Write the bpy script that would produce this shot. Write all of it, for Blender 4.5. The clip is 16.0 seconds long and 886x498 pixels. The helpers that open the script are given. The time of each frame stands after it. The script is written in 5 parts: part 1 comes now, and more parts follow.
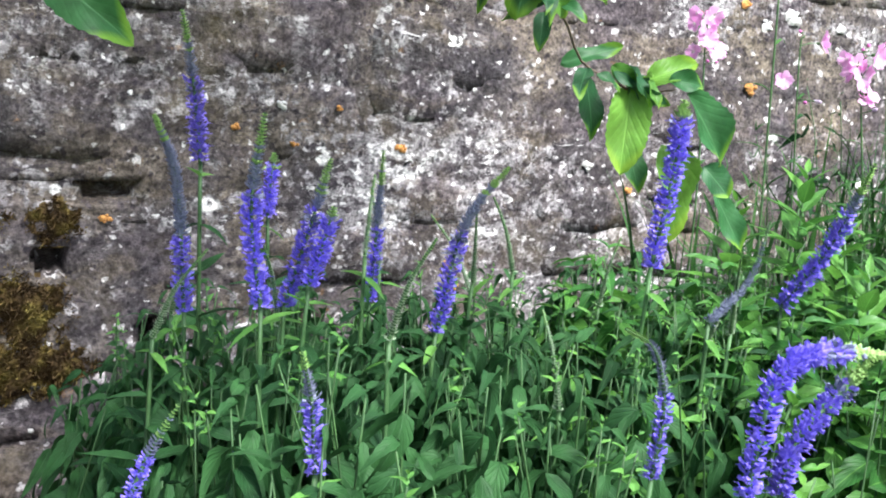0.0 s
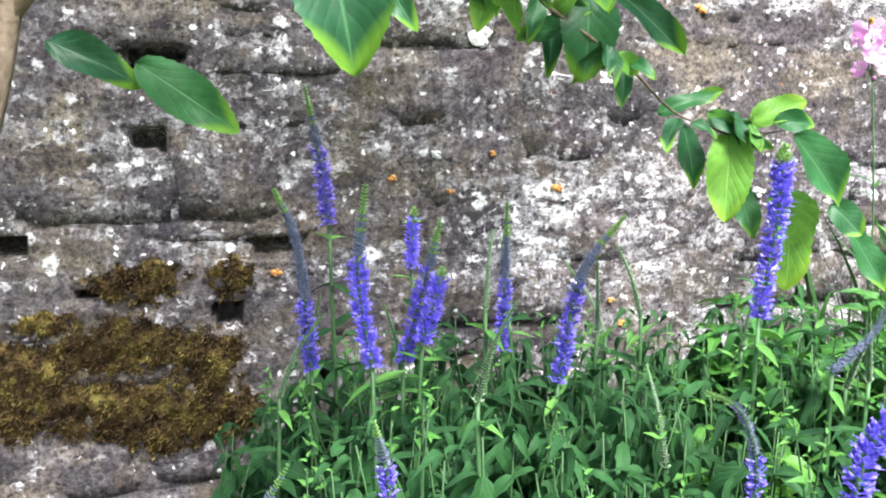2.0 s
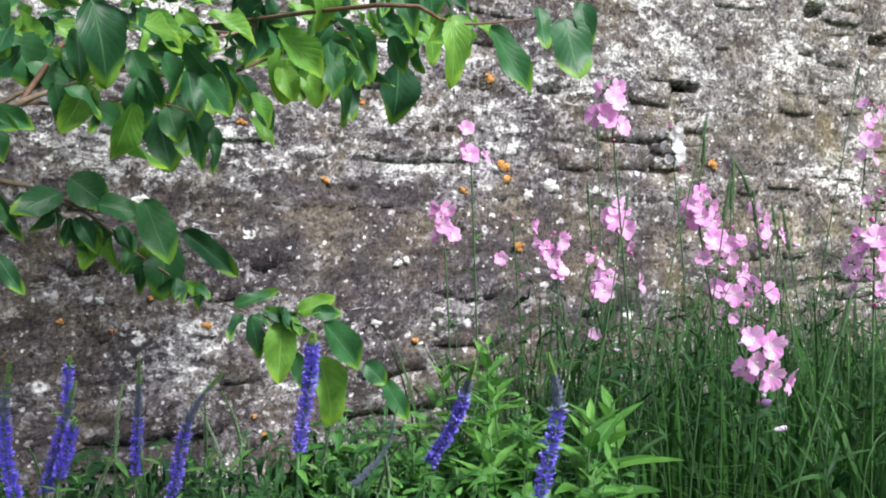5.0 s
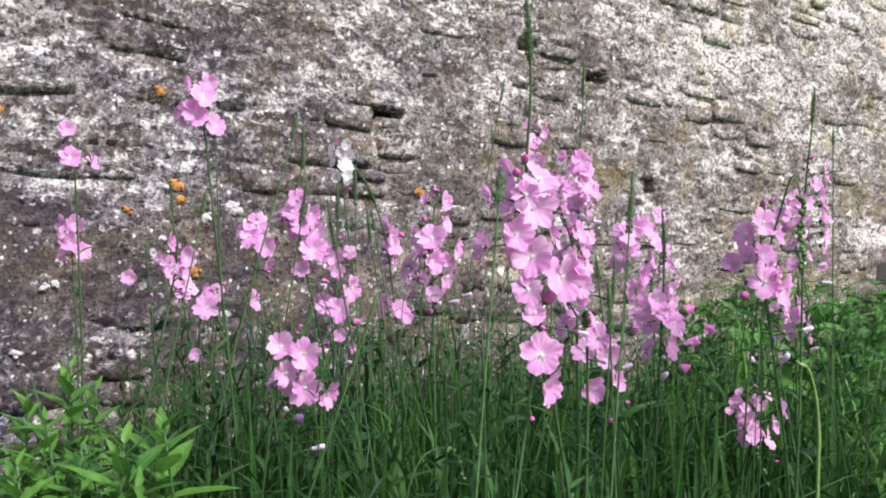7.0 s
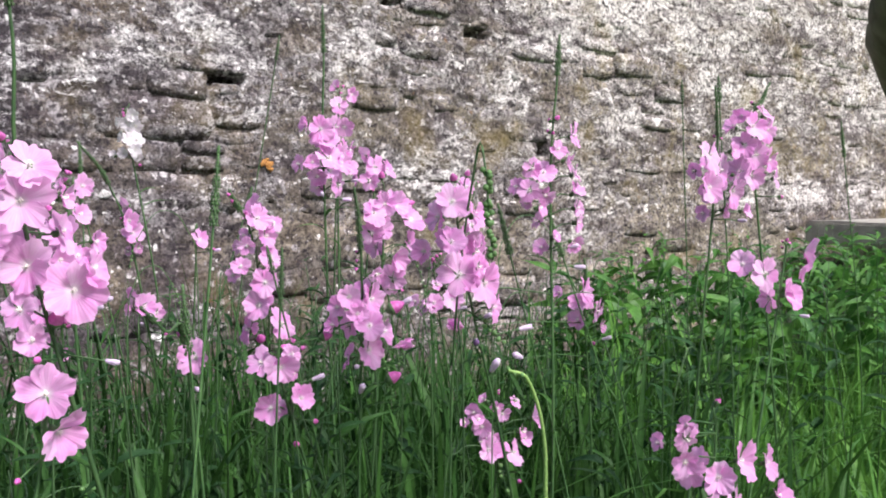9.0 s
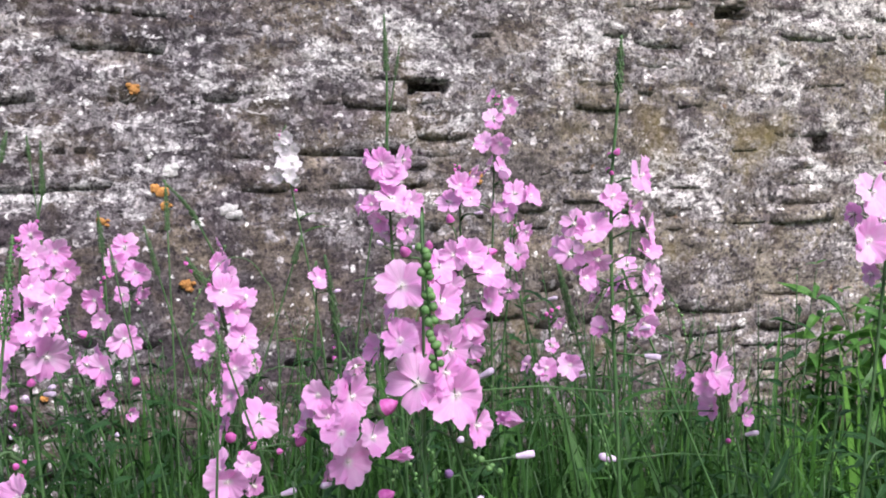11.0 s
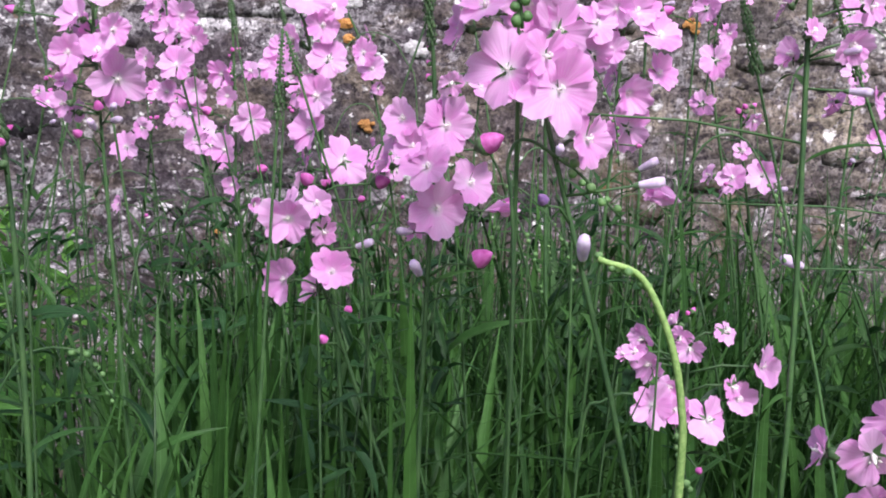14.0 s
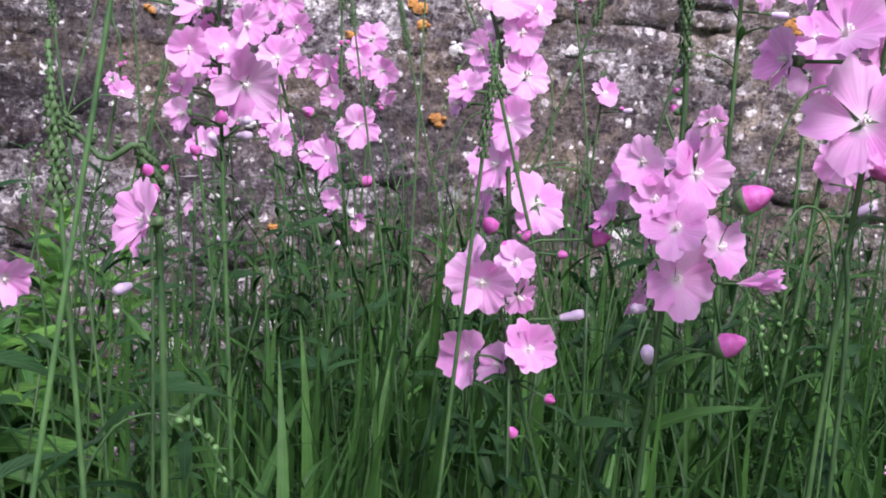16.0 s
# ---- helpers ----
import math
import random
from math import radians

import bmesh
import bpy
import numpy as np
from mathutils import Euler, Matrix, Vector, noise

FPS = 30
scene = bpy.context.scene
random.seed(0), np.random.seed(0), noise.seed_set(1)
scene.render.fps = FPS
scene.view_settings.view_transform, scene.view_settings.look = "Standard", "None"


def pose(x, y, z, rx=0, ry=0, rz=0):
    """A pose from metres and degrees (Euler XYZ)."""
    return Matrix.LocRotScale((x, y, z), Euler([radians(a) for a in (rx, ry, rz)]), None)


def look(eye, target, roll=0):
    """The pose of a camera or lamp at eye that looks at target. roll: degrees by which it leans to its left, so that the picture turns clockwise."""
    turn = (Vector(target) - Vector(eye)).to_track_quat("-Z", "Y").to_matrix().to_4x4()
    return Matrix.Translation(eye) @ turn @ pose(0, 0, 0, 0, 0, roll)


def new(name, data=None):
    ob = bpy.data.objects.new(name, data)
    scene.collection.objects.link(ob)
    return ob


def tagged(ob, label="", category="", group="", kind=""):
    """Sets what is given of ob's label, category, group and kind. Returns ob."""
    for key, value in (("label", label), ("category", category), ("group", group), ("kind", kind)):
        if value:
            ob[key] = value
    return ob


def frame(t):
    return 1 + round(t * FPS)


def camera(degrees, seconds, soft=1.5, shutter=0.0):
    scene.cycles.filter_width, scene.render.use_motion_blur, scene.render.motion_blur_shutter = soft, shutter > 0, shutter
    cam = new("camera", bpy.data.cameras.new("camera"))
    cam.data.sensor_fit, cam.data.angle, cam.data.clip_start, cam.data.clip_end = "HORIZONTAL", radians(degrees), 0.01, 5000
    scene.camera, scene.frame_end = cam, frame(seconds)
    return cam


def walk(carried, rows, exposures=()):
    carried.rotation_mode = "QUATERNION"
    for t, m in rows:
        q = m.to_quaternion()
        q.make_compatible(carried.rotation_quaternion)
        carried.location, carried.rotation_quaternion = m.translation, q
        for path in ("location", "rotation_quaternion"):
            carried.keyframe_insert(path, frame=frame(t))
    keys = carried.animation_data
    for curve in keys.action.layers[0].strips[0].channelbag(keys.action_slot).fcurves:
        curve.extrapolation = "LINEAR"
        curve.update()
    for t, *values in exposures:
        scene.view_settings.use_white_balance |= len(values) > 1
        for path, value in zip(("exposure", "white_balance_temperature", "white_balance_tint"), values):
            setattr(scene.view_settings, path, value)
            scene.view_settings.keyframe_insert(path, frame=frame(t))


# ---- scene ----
cam = camera(48.0, 16.0, 1.95)
PATH = [
    (0, (-0.932, -2.012, 1.135), (-0.014, -0.263, 0.82), 4.2),
    (0.5, (-0.909, -1.957, 1.087), (-0.033, -0.2, 0.708), 3.1),
    (1, (-0.897, -1.935, 1.087), (-0.081, -0.146, 0.723), 1.5),
    (1.5, (-0.849, -1.973, 1.125), (-0.142, -0.128, 0.815), -0.3),
    (2, (-0.797, -2.083, 1.191), (-0.306, -0.166, 0.899), -0.3),
    (2.5, (-0.723, -2.209, 1.267), (-0.321, -0.26, 1.064), -0.9),
    (3, (-0.708, -2.302, 1.316), (-0.337, -0.343, 1.159), 0.2),
    (3.5, (-0.725, -2.378, 1.336), (-0.241, -0.443, 1.185), 1.0),
    (4, (-0.781, -2.466, 1.354), (-0.039, -0.614, 1.226), 2.3),
    (4.5, (-0.848, -2.562, 1.371), (0.011, -0.759, 1.27), 1.6),
    (5, (-0.781, -2.615, 1.39), (0.216, -0.887, 1.26), 1.0),
    (5.2, (-0.734, -2.629, 1.39), (0.314, -0.93, 1.267), 1.2),
    (7.3, (-0.202, -2.775, 1.303), (1.062, -1.225, 1.295), 1.9),
    (7.5, (-0.157, -2.789, 1.321), (1.101, -1.235, 1.301), 2.5),
    (8, (-0.044, -2.825, 1.327), (1.246, -1.296, 1.29), 0.9),
    (8.2, (0.015, -2.835, 1.326), (1.324, -1.323, 1.278), 0.2),
    (10.3, (0.638, -2.77, 1.407), (1.62, -1.035, 1.242), -0.5),
    (10.5, (0.683, -2.748, 1.412), (1.597, -0.973, 1.291), -0.9),
    (11, (0.796, -2.743, 1.436), (1.439, -0.852, 1.32), -1.0),
    (11.5, (0.893, -2.726, 1.45), (1.103, -0.746, 1.263), 1.9),
    (12, (0.904, -2.702, 1.43), (0.823, -0.721, 1.17), 2.1),
    (12.5, (0.901, -2.652, 1.384), (0.735, -0.682, 1.077), 1.4),
    (13, (0.903, -2.602, 1.327), (0.862, -0.628, 1.01), 1.2),
    (13.5, (0.929, -2.558, 1.268), (1.027, -0.59, 0.927), 0.8),
    (14, (0.958, -2.55, 1.229), (1.151, -0.577, 0.962), 1.9),
    (14.5, (0.966, -2.524, 1.224), (1.177, -0.546, 1.019), 3.5),
    (15, (0.942, -2.475, 1.242), (1.093, -0.5, 0.969), 4.2),
    (15.5, (0.888, -2.408, 1.247), (1.095, -0.446, 0.92), 4.4),
    (16, (0.821, -2.345, 1.259), (1.004, -0.377, 0.95), 4.4),
]
walk(cam, [(t, look(eye, target, roll)) for t, eye, target, roll in PATH], [(0, 1.68, 5900, 4), (1, 2.0, 5900, 3), (2.5, 1.95, 5950, 2), (3.5, 1.48, 5850, 3), (4.5, 1.08, 5900, 4), (7.5, 0.64, 6100, 14), (10.5, 0.64, 6050, 15), (12.5, 0.46, 5750, 24), (13.5, 0.55, 5900, 21), (14.5, 0.66, 5800, 23), (16, 0.66, 5850, 26)])


# ---- light ----
SUN_DIR = (-0.12, 0.62, -0.78)
world = bpy.data.worlds.new("world")
scene.world = world
world.use_nodes = True
wn = world.node_tree
sky = wn.nodes.new("ShaderNodeTexSky")
sky.sky_type, sky.sun_disc = "NISHITA", False
sky.sun_elevation, sky.sun_rotation = radians(51), radians(170)
sky.dust_density = 4.0
wn.links.new(sky.outputs[0], wn.nodes["Background"].inputs[0])
wn.nodes["Background"].inputs[1].default_value = 0.085
sun = new("sun", bpy.data.lights.new("sun", "SUN"))
sun.data.energy, sun.data.angle, sun.data.color = 3.5, radians(18), (1.0, 0.95, 0.88)
sun.matrix_world = look((0, 0, 8), tuple(8 * c if i < 2 else 8 + 8 * c for i, c in enumerate(SUN_DIR)))

rng = random.Random(7)
GROUND = 0.28


# ---- materials ----
class Nodes:
    """A node material with short calls."""

    def __init__(self, name):
        self.mat = bpy.data.materials.new(name)
        self.mat.use_nodes = True
        self.tree = self.mat.node_tree
        self.bsdf = self.tree.nodes["Principled BSDF"]
        self.out = self.tree.nodes["Material Output"]

    def link(self, a, b):
        self.tree.links.new(a, b)

    def noise(self, vec, scale, detail=4.0, rough=0.55, dist=0.0):
        n = self.tree.nodes.new("ShaderNodeTexNoise")
        n.inputs["Scale"].default_value = scale
        n.inputs["Detail"].default_value = detail
        n.inputs["Roughness"].default_value = rough
        n.inputs["Distortion"].default_value = dist
        if vec is not None:
            self.link(vec, n.inputs["Vector"])
        return n.outputs[0]

    def cells(self, vec, scale, feature="F1"):
        n = self.tree.nodes.new("ShaderNodeTexVoronoi")
        n.feature = feature
        n.inputs["Scale"].default_value = scale
        if vec is not None:
            self.link(vec, n.inputs["Vector"])
        return n

    def ramp(self, fac, *stops):
        n = self.tree.nodes.new("ShaderNodeValToRGB")
        el = n.color_ramp.elements
        while len(el) < len(stops):
            el.new(0.5)
        for e, (p, c) in zip(el, stops):
            e.position = p
            e.color = (*c, 1) if isinstance(c, tuple) else (c, c, c, 1)
        self.link(fac, n.inputs[0])
        return n.outputs[0]

    def mix(self, fac, a, b, mode="MIX"):
        n = self.tree.nodes.new("ShaderNodeMix")
        n.data_type, n.blend_type = "RGBA", mode
        for sock, v in ((n.inputs[0], fac), (n.inputs[6], a), (n.inputs[7], b)):
            if isinstance(v, (int, float)):
                sock.default_value = v if sock == n.inputs[0] else (v, v, v, 1)
            elif isinstance(v, tuple):
                sock.default_value = (*v, 1)
            else:
                self.link(v, sock)
        return n.outputs[2]

    def math(self, op, a, b=0.0):
        n = self.tree.nodes.new("ShaderNodeMath")
        n.operation = op
        for sock, v in ((n.inputs[0], a), (n.inputs[1], b)):
            if isinstance(v, (int, float)):
                sock.default_value = v
            else:
                self.link(v, sock)
        return n.outputs[0]

    def where(self):
        return self.tree.nodes.new("ShaderNodeNewGeometry").outputs["Position"]

    def uv(self):
        return self.tree.nodes.new("ShaderNodeTexCoord").outputs["UV"]

    def split(self, vec):
        n = self.tree.nodes.new("ShaderNodeSeparateXYZ")
        self.link(vec, n.inputs[0])
        return n.outputs

    def chance(self):
        return self.tree.nodes.new("ShaderNodeObjectInfo").outputs["Random"]

    def island(self):
        return self.tree.nodes.new("ShaderNodeNewGeometry").outputs["Random Per Island"]

    def bump(self, height, strength, distance):
        n = self.tree.nodes.new("ShaderNodeBump")
        n.inputs["Strength"].default_value = strength
        n.inputs["Distance"].default_value = distance
        self.link(height, n.inputs["Height"])
        self.link(n.outputs[0], self.bsdf.inputs["Normal"])
        return n.outputs[0]

    def done(self, colour, rough=0.7, thin=0.0, spec=0.5):
        """thin: the share of light that goes through."""
        if isinstance(colour, tuple):
            self.bsdf.inputs["Base Color"].default_value = (*colour, 1)
        else:
            self.link(colour, self.bsdf.inputs["Base Color"])
        if isinstance(rough, (int, float)):
            self.bsdf.inputs["Roughness"].default_value = rough
        else:
            self.link(rough, self.bsdf.inputs["Roughness"])
        self.bsdf.inputs["Specular IOR Level"].default_value = spec
        if thin:
            t = self.tree.nodes.new("ShaderNodeBsdfTranslucent")
            if isinstance(colour, tuple):
                t.inputs[0].default_value = (*colour, 1)
            else:
                self.link(colour, t.inputs[0])
            m = self.tree.nodes.new("ShaderNodeMixShader")
            m.inputs[0].default_value = thin
            self.link(self.bsdf.outputs[0], m.inputs[1])
            self.link(t.outputs[0], m.inputs[2])
            self.link(m.outputs[0], self.out.inputs[0])
        return self.mat


def stone_material(name, proud=True):
    """Weathered rubble under old lichen: brown and ochre stone, soft lilac-grey and white crusts, fine dark and pale specks."""
    n = Nodes(name)
    p = n.where()
    flat = n.tree.nodes.new("ShaderNodeVectorMath")
    flat.operation = "MULTIPLY"
    flat.inputs[1].default_value = (0.65, 1.0, 1.5)
    n.link(p, flat.inputs[0])
    lay = flat.outputs[0]
    big = n.noise(lay, 2.6, 4, 0.6, 0.4)
    mid = n.noise(lay, 7.5, 8, 0.66, 0.5)
    mid2 = n.noise(lay, 12.0, 8, 0.66, 0.3)
    fine = n.noise(p, 34.0, 7, 0.70, 0.4)
    grain = n.noise(p, 150.0, 4, 0.65)
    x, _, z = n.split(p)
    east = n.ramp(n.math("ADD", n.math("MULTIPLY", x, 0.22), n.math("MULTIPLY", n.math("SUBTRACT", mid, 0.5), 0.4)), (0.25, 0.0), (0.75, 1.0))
    # bare stone: brown, ochre and grey
    hue = n.noise(p, 4.3, 5, 0.6, 0.6)
    col = n.ramp(hue, (0.34, (0.066, 0.058, 0.066)), (0.46, (0.088, 0.076, 0.080)), (0.58, (0.118, 0.098, 0.088)), (0.68, (0.18, 0.148, 0.118)))
    # pale sandstone to the east, its colour lightened further for the stronger light there
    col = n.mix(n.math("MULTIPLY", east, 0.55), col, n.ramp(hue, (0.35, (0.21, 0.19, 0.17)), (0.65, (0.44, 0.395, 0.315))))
    tone = n.chance() if proud else n.noise(p, 5.0, 2)
    col = n.mix(1.0, col, n.ramp(tone, (0.0, 0.78), (1.0, 1.25)), "MULTIPLY")
    col = n.mix(1.0, col, n.ramp(mid2, (0.38, 0.55), (0.50, 1.0), (0.62, 1.5)), "MULTIPLY")
    # how much lichen there is: thick behind the speedwells, thin behind the mallows, more again higher up and to the
    # east; these ramps also paint in the wall's uneven light
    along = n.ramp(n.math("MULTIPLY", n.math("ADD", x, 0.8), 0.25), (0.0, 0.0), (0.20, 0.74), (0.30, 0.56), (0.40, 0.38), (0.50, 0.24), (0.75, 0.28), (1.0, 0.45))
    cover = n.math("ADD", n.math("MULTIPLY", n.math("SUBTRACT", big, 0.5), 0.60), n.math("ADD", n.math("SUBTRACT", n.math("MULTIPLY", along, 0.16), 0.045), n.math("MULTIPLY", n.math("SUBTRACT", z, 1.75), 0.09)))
    # a band of thinner crust, so darker, from about z 1.05 to 1.46
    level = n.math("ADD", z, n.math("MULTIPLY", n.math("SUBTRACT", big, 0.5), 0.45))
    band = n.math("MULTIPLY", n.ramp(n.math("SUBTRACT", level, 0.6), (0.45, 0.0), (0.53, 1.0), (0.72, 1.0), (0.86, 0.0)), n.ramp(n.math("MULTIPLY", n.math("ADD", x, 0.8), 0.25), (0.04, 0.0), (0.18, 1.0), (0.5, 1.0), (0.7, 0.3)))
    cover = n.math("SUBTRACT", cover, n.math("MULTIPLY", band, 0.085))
    # thin grey film broken by the grain
    film = n.math("ADD", n.math("ADD", n.math("MULTIPLY", mid2, 0.55), n.math("MULTIPLY", fine, 0.85)), cover)
    col = n.mix(n.math("MULTIPLY", n.ramp(film, (0.665, 0.0), (0.695, 1.0)), 0.85), col, n.ramp(grain, (0.3, (0.13, 0.118, 0.128)), (0.7, (0.36, 0.335, 0.345))))
    # thicker pale crust with crumbling edges
    thick = n.math("ADD", n.math("ADD", n.math("MULTIPLY", mid, 0.62), n.math("MULTIPLY", fine, 0.44)), cover)
    mask = n.ramp(thick, (0.605, 0.0), (0.625, 1.0))
    col = n.mix(n.math("MULTIPLY", mask, 0.9), col, n.ramp(n.math("ADD", n.math("MULTIPLY", grain, 0.5), n.math("MULTIPLY", mid2, 0.5)), (0.36, (0.34, 0.315, 0.325)), (0.62, (0.76, 0.725, 0.725))))
    # blotches of a few centimetres: sooty, and chalky
    blot = n.noise(lay, 21.0, 8, 0.72, 0.6)
    col = n.mix(n.math("MULTIPLY", n.ramp(blot, (0.415, 1.0), (0.435, 0.0)), 0.85), col, (0.040, 0.033, 0.038))
    col = n.mix(n.math("MULTIPLY", n.ramp(n.math("ADD", blot, cover), (0.577, 0.0), (0.592, 1.0)), 0.90), col, n.ramp(grain, (0.3, (0.44, 0.41, 0.42)), (0.7, (0.84, 0.81, 0.81))))
    # weathered ochre stone faces that shed the lichen
    bare = n.ramp(n.noise(lay, 6.5, 7, 0.62, 0.8), (0.53, 0.0), (0.60, 1.0))
    col = n.mix(n.math("MULTIPLY", bare, 0.55), col, n.ramp(n.math("ADD", n.math("MULTIPLY", fine, 0.6), n.math("MULTIPLY", mid2, 0.4)), (0.38, (0.066, 0.052, 0.046)), (0.52, (0.145, 0.116, 0.092)), (0.66, (0.31, 0.262, 0.215))))
    # soot and damp in broad streaks
    damp = n.ramp(n.noise(lay, 4.7, 6, 0.62, 0.5), (0.38, 1.0), (0.47, 0.0))
    col = n.mix(n.math("MULTIPLY", damp, 0.66), col, n.ramp(fine, (0.36, (0.028, 0.022, 0.030)), (0.62, (0.13, 0.105, 0.115))))
    # small round thalli and dark dots
    warp = n.tree.nodes.new("ShaderNodeTexNoise")
    warp.inputs["Scale"].default_value, warp.inputs["Detail"].default_value = 60.0, 4.0
    n.link(p, warp.inputs["Vector"])
    off = n.tree.nodes.new("ShaderNodeVectorMath")
    off.operation = "MULTIPLY_ADD"
    n.link(warp.outputs["Color"], off.inputs[0])
    off.inputs[1].default_value = (0.022, 0.022, 0.022)
    n.link(p, off.inputs[2])
    for scale, share, size, pale in ((17.0, 0.07, 0.42, True), (34.0, 0.10, 0.45, True), (75.0, 0.08, 0.45, True), (46.0, 0.26, 0.42, False), (85.0, 0.32, 0.45, False)):
        cell = n.cells(off.outputs[0], scale)
        c = n.split(cell.outputs["Color"])
        amount = n.math("ADD", n.math("MULTIPLY", n.math("SUBTRACT", mid2 if pale else mid, 0.5), 1.1), share)
        pick = n.ramp(n.math("SUBTRACT", amount, c[0]), (0.0, 0.0), (0.03, 1.0))
        disc = n.ramp(n.math("SUBTRACT", size, cell.outputs["Distance"]), (0.0, 0.0), (0.10, 1.0))
        tint = n.ramp(c[1], (0.0, (0.26, 0.235, 0.25)), (0.5, (0.50, 0.46, 0.47)), (1.0, (0.88, 0.85, 0.84))) if pale else n.ramp(c[1], (0.0, (0.022, 0.018, 0.026)), (1.0, (0.085, 0.07, 0.075)))
        col = n.mix(n.math("MULTIPLY", n.math("MULTIPLY", pick, disc), 0.88 if pale else 0.80), col, tint)
    # overall grain
    col = n.mix(0.85, col, n.ramp(n.noise(p, 58.0, 6, 0.74), (0.36, 0.30), (0.49, 0.98), (0.64, 1.6)), "MULTIPLY")
    col = n.mix(0.6, col, n.ramp(n.noise(p, 130.0, 5, 0.7), (0.38, 0.40), (0.50, 1.0), (0.62, 1.5)), "MULTIPLY")
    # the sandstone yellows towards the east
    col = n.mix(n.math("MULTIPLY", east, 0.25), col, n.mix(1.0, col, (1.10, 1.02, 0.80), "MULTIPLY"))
    # yellow-green and rusty growths
    algae = n.math("MULTIPLY", n.ramp(n.noise(p, 3.4, 6, 0.65), (0.54, 0.0), (0.68, 1.0)), n.math("ADD", n.math("MULTIPLY", east, 0.30), 0.14))
    col = n.mix(algae, col, (0.27, 0.21, 0.06))
    rust = n.ramp(n.noise(p, 15.0, 6, 0.7), (0.65, 0.0), (0.70, 1.0))
    col = n.mix(n.math("MULTIPLY", rust, 0.35), col, (0.40, 0.20, 0.06))
    height = n.math("ADD", n.math("MULTIPLY", fine, 0.7), n.math("ADD", n.math("MULTIPLY", mask, 0.12), n.math("ADD", n.math("MULTIPLY", grain, 0.25), n.math("MULTIPLY", mid, 1.0))))
    n.bump(height, 0.75, 0.012)
    return n.done(col, 0.93, spec=0.12)


def leaf_material(name, dark, light, rough=0.42, thin=0.3, veins=0.0, tip=None, bump=0.25, spec=0.35):
    n = Nodes(name)
    u, v = n.split(n.uv())[:2]
    p = n.where()
    tone = n.math("ADD", n.math("MULTIPLY", n.chance(), 0.5), n.math("MULTIPLY", n.island(), 0.5))
    col = n.mix(n.ramp(tone, (0.15, 0.0), (0.85, 1.0)), dark, light)
    blot = n.noise(p, 45.0, 4, 0.6)
    col = n.mix(0.55, col, n.ramp(blot, (0.3, 0.55), (0.7, 1.45)), "MULTIPLY")
    side = n.math("ABSOLUTE", n.math("SUBTRACT", v, 0.5))
    mid = n.ramp(side, (0.0, 1.0), (0.035, 0.0))
    height = n.math("MULTIPLY", mid, -1.0)
    if veins:
        curve = n.math("SUBTRACT", n.math("MULTIPLY", u, 1.0), n.math("MULTIPLY", n.math("POWER", side, 0.8), 0.75))
        wave = n.math("SINE", n.math("ADD", n.math("MULTIPLY", curve, 44.0), n.math("MULTIPLY", blot, 3.5)))
        vein = n.ramp(wave, (0.80, 0.0), (1.0, 1.0))
        height = n.math("SUBTRACT", height, n.math("MULTIPLY", n.ramp(wave, (0.2, 0.0), (1.0, 1.0)), veins))
        col = n.mix(n.math("MULTIPLY", vein, 0.11), col, tuple(min(1, 1.5 * c + 0.03) for c in light))
    col = n.mix(n.math("MULTIPLY", mid, 0.55), col, tuple(min(1, 1.6 * c + 0.05) for c in light))
    if tip:
        col = n.mix(n.math("MULTIPLY", n.ramp(n.math("ADD", u, n.math("MULTIPLY", side, 0.5)), (0.86, 0.0), (1.12, 1.0)), 0.7), col, tip)
    n.bump(n.math("ADD", height, n.math("MULTIPLY", blot, 0.5)), bump, 0.004)
    return n.done(col, rough, thin, spec)


def plain_material(name, a, b, scale=60.0, rough=0.6, thin=0.0, bump=0.2):
    n = Nodes(name)
    f = n.noise(n.where(), scale, 4, 0.6)
    col = n.mix(n.ramp(f, (0.3, 0.0), (0.7, 1.0)), a, b)
    col = n.mix(1.0, col, n.ramp(n.chance(), (0.0, 0.8), (1.0, 1.2)), "MULTIPLY")
    n.bump(f, bump, 0.004)
    return n.done(col, rough, thin)


def petal_material(name, pale, deep, heart):
    """Silky petal: whitish claw, fine pale veins fanning out from it, clouded pink towards the rim; pale clouds and rim
    paint in highlights.
    """
    n = Nodes(name)
    u, v = n.split(n.uv())[:2]
    tone = n.chance()
    # pale clouds in the colour stand in for bright highlights on the petal
    cloud = n.ramp(n.noise(n.where(), 48.0, 3, 0.6), (0.36, 0.0), (0.64, 1.0))
    col = n.mix(n.math("ADD", n.math("MULTIPLY", tone, 0.6), n.math("MULTIPLY", cloud, 0.4)), pale, deep)
    streak = n.math("SINE", n.math("MULTIPLY", v, 56.0))
    vein = n.math("MULTIPLY", n.ramp(streak, (0.55, 0.0), (1.0, 1.0)), n.ramp(u, (0.10, 1.0), (0.80, 0.0)))
    col = n.mix(n.math("MULTIPLY", vein, 0.45), col, heart)
    col = n.mix(n.math("MULTIPLY", n.ramp(streak, (-1.0, 1.0), (-0.3, 0.0)), 0.05), col, tuple(0.75 * c for c in deep))
    col = n.mix(n.ramp(u, (0.05, 0.9), (0.30, 0.0)), col, heart)
    # rim lightened in the colour, as light catches the petal's edge
    col = n.mix(n.math("MULTIPLY", n.ramp(u, (0.80, 0.0), (1.0, 1.0)), 0.25), col, tuple(0.2 + 0.8 * c for c in pale))
    n.bump(n.math("ADD", streak, n.math("MULTIPLY", n.noise(n.where(), 300.0, 3), 1.5)), 0.10, 0.002)
    return n.done(col, 0.55, 0.40, 0.25)


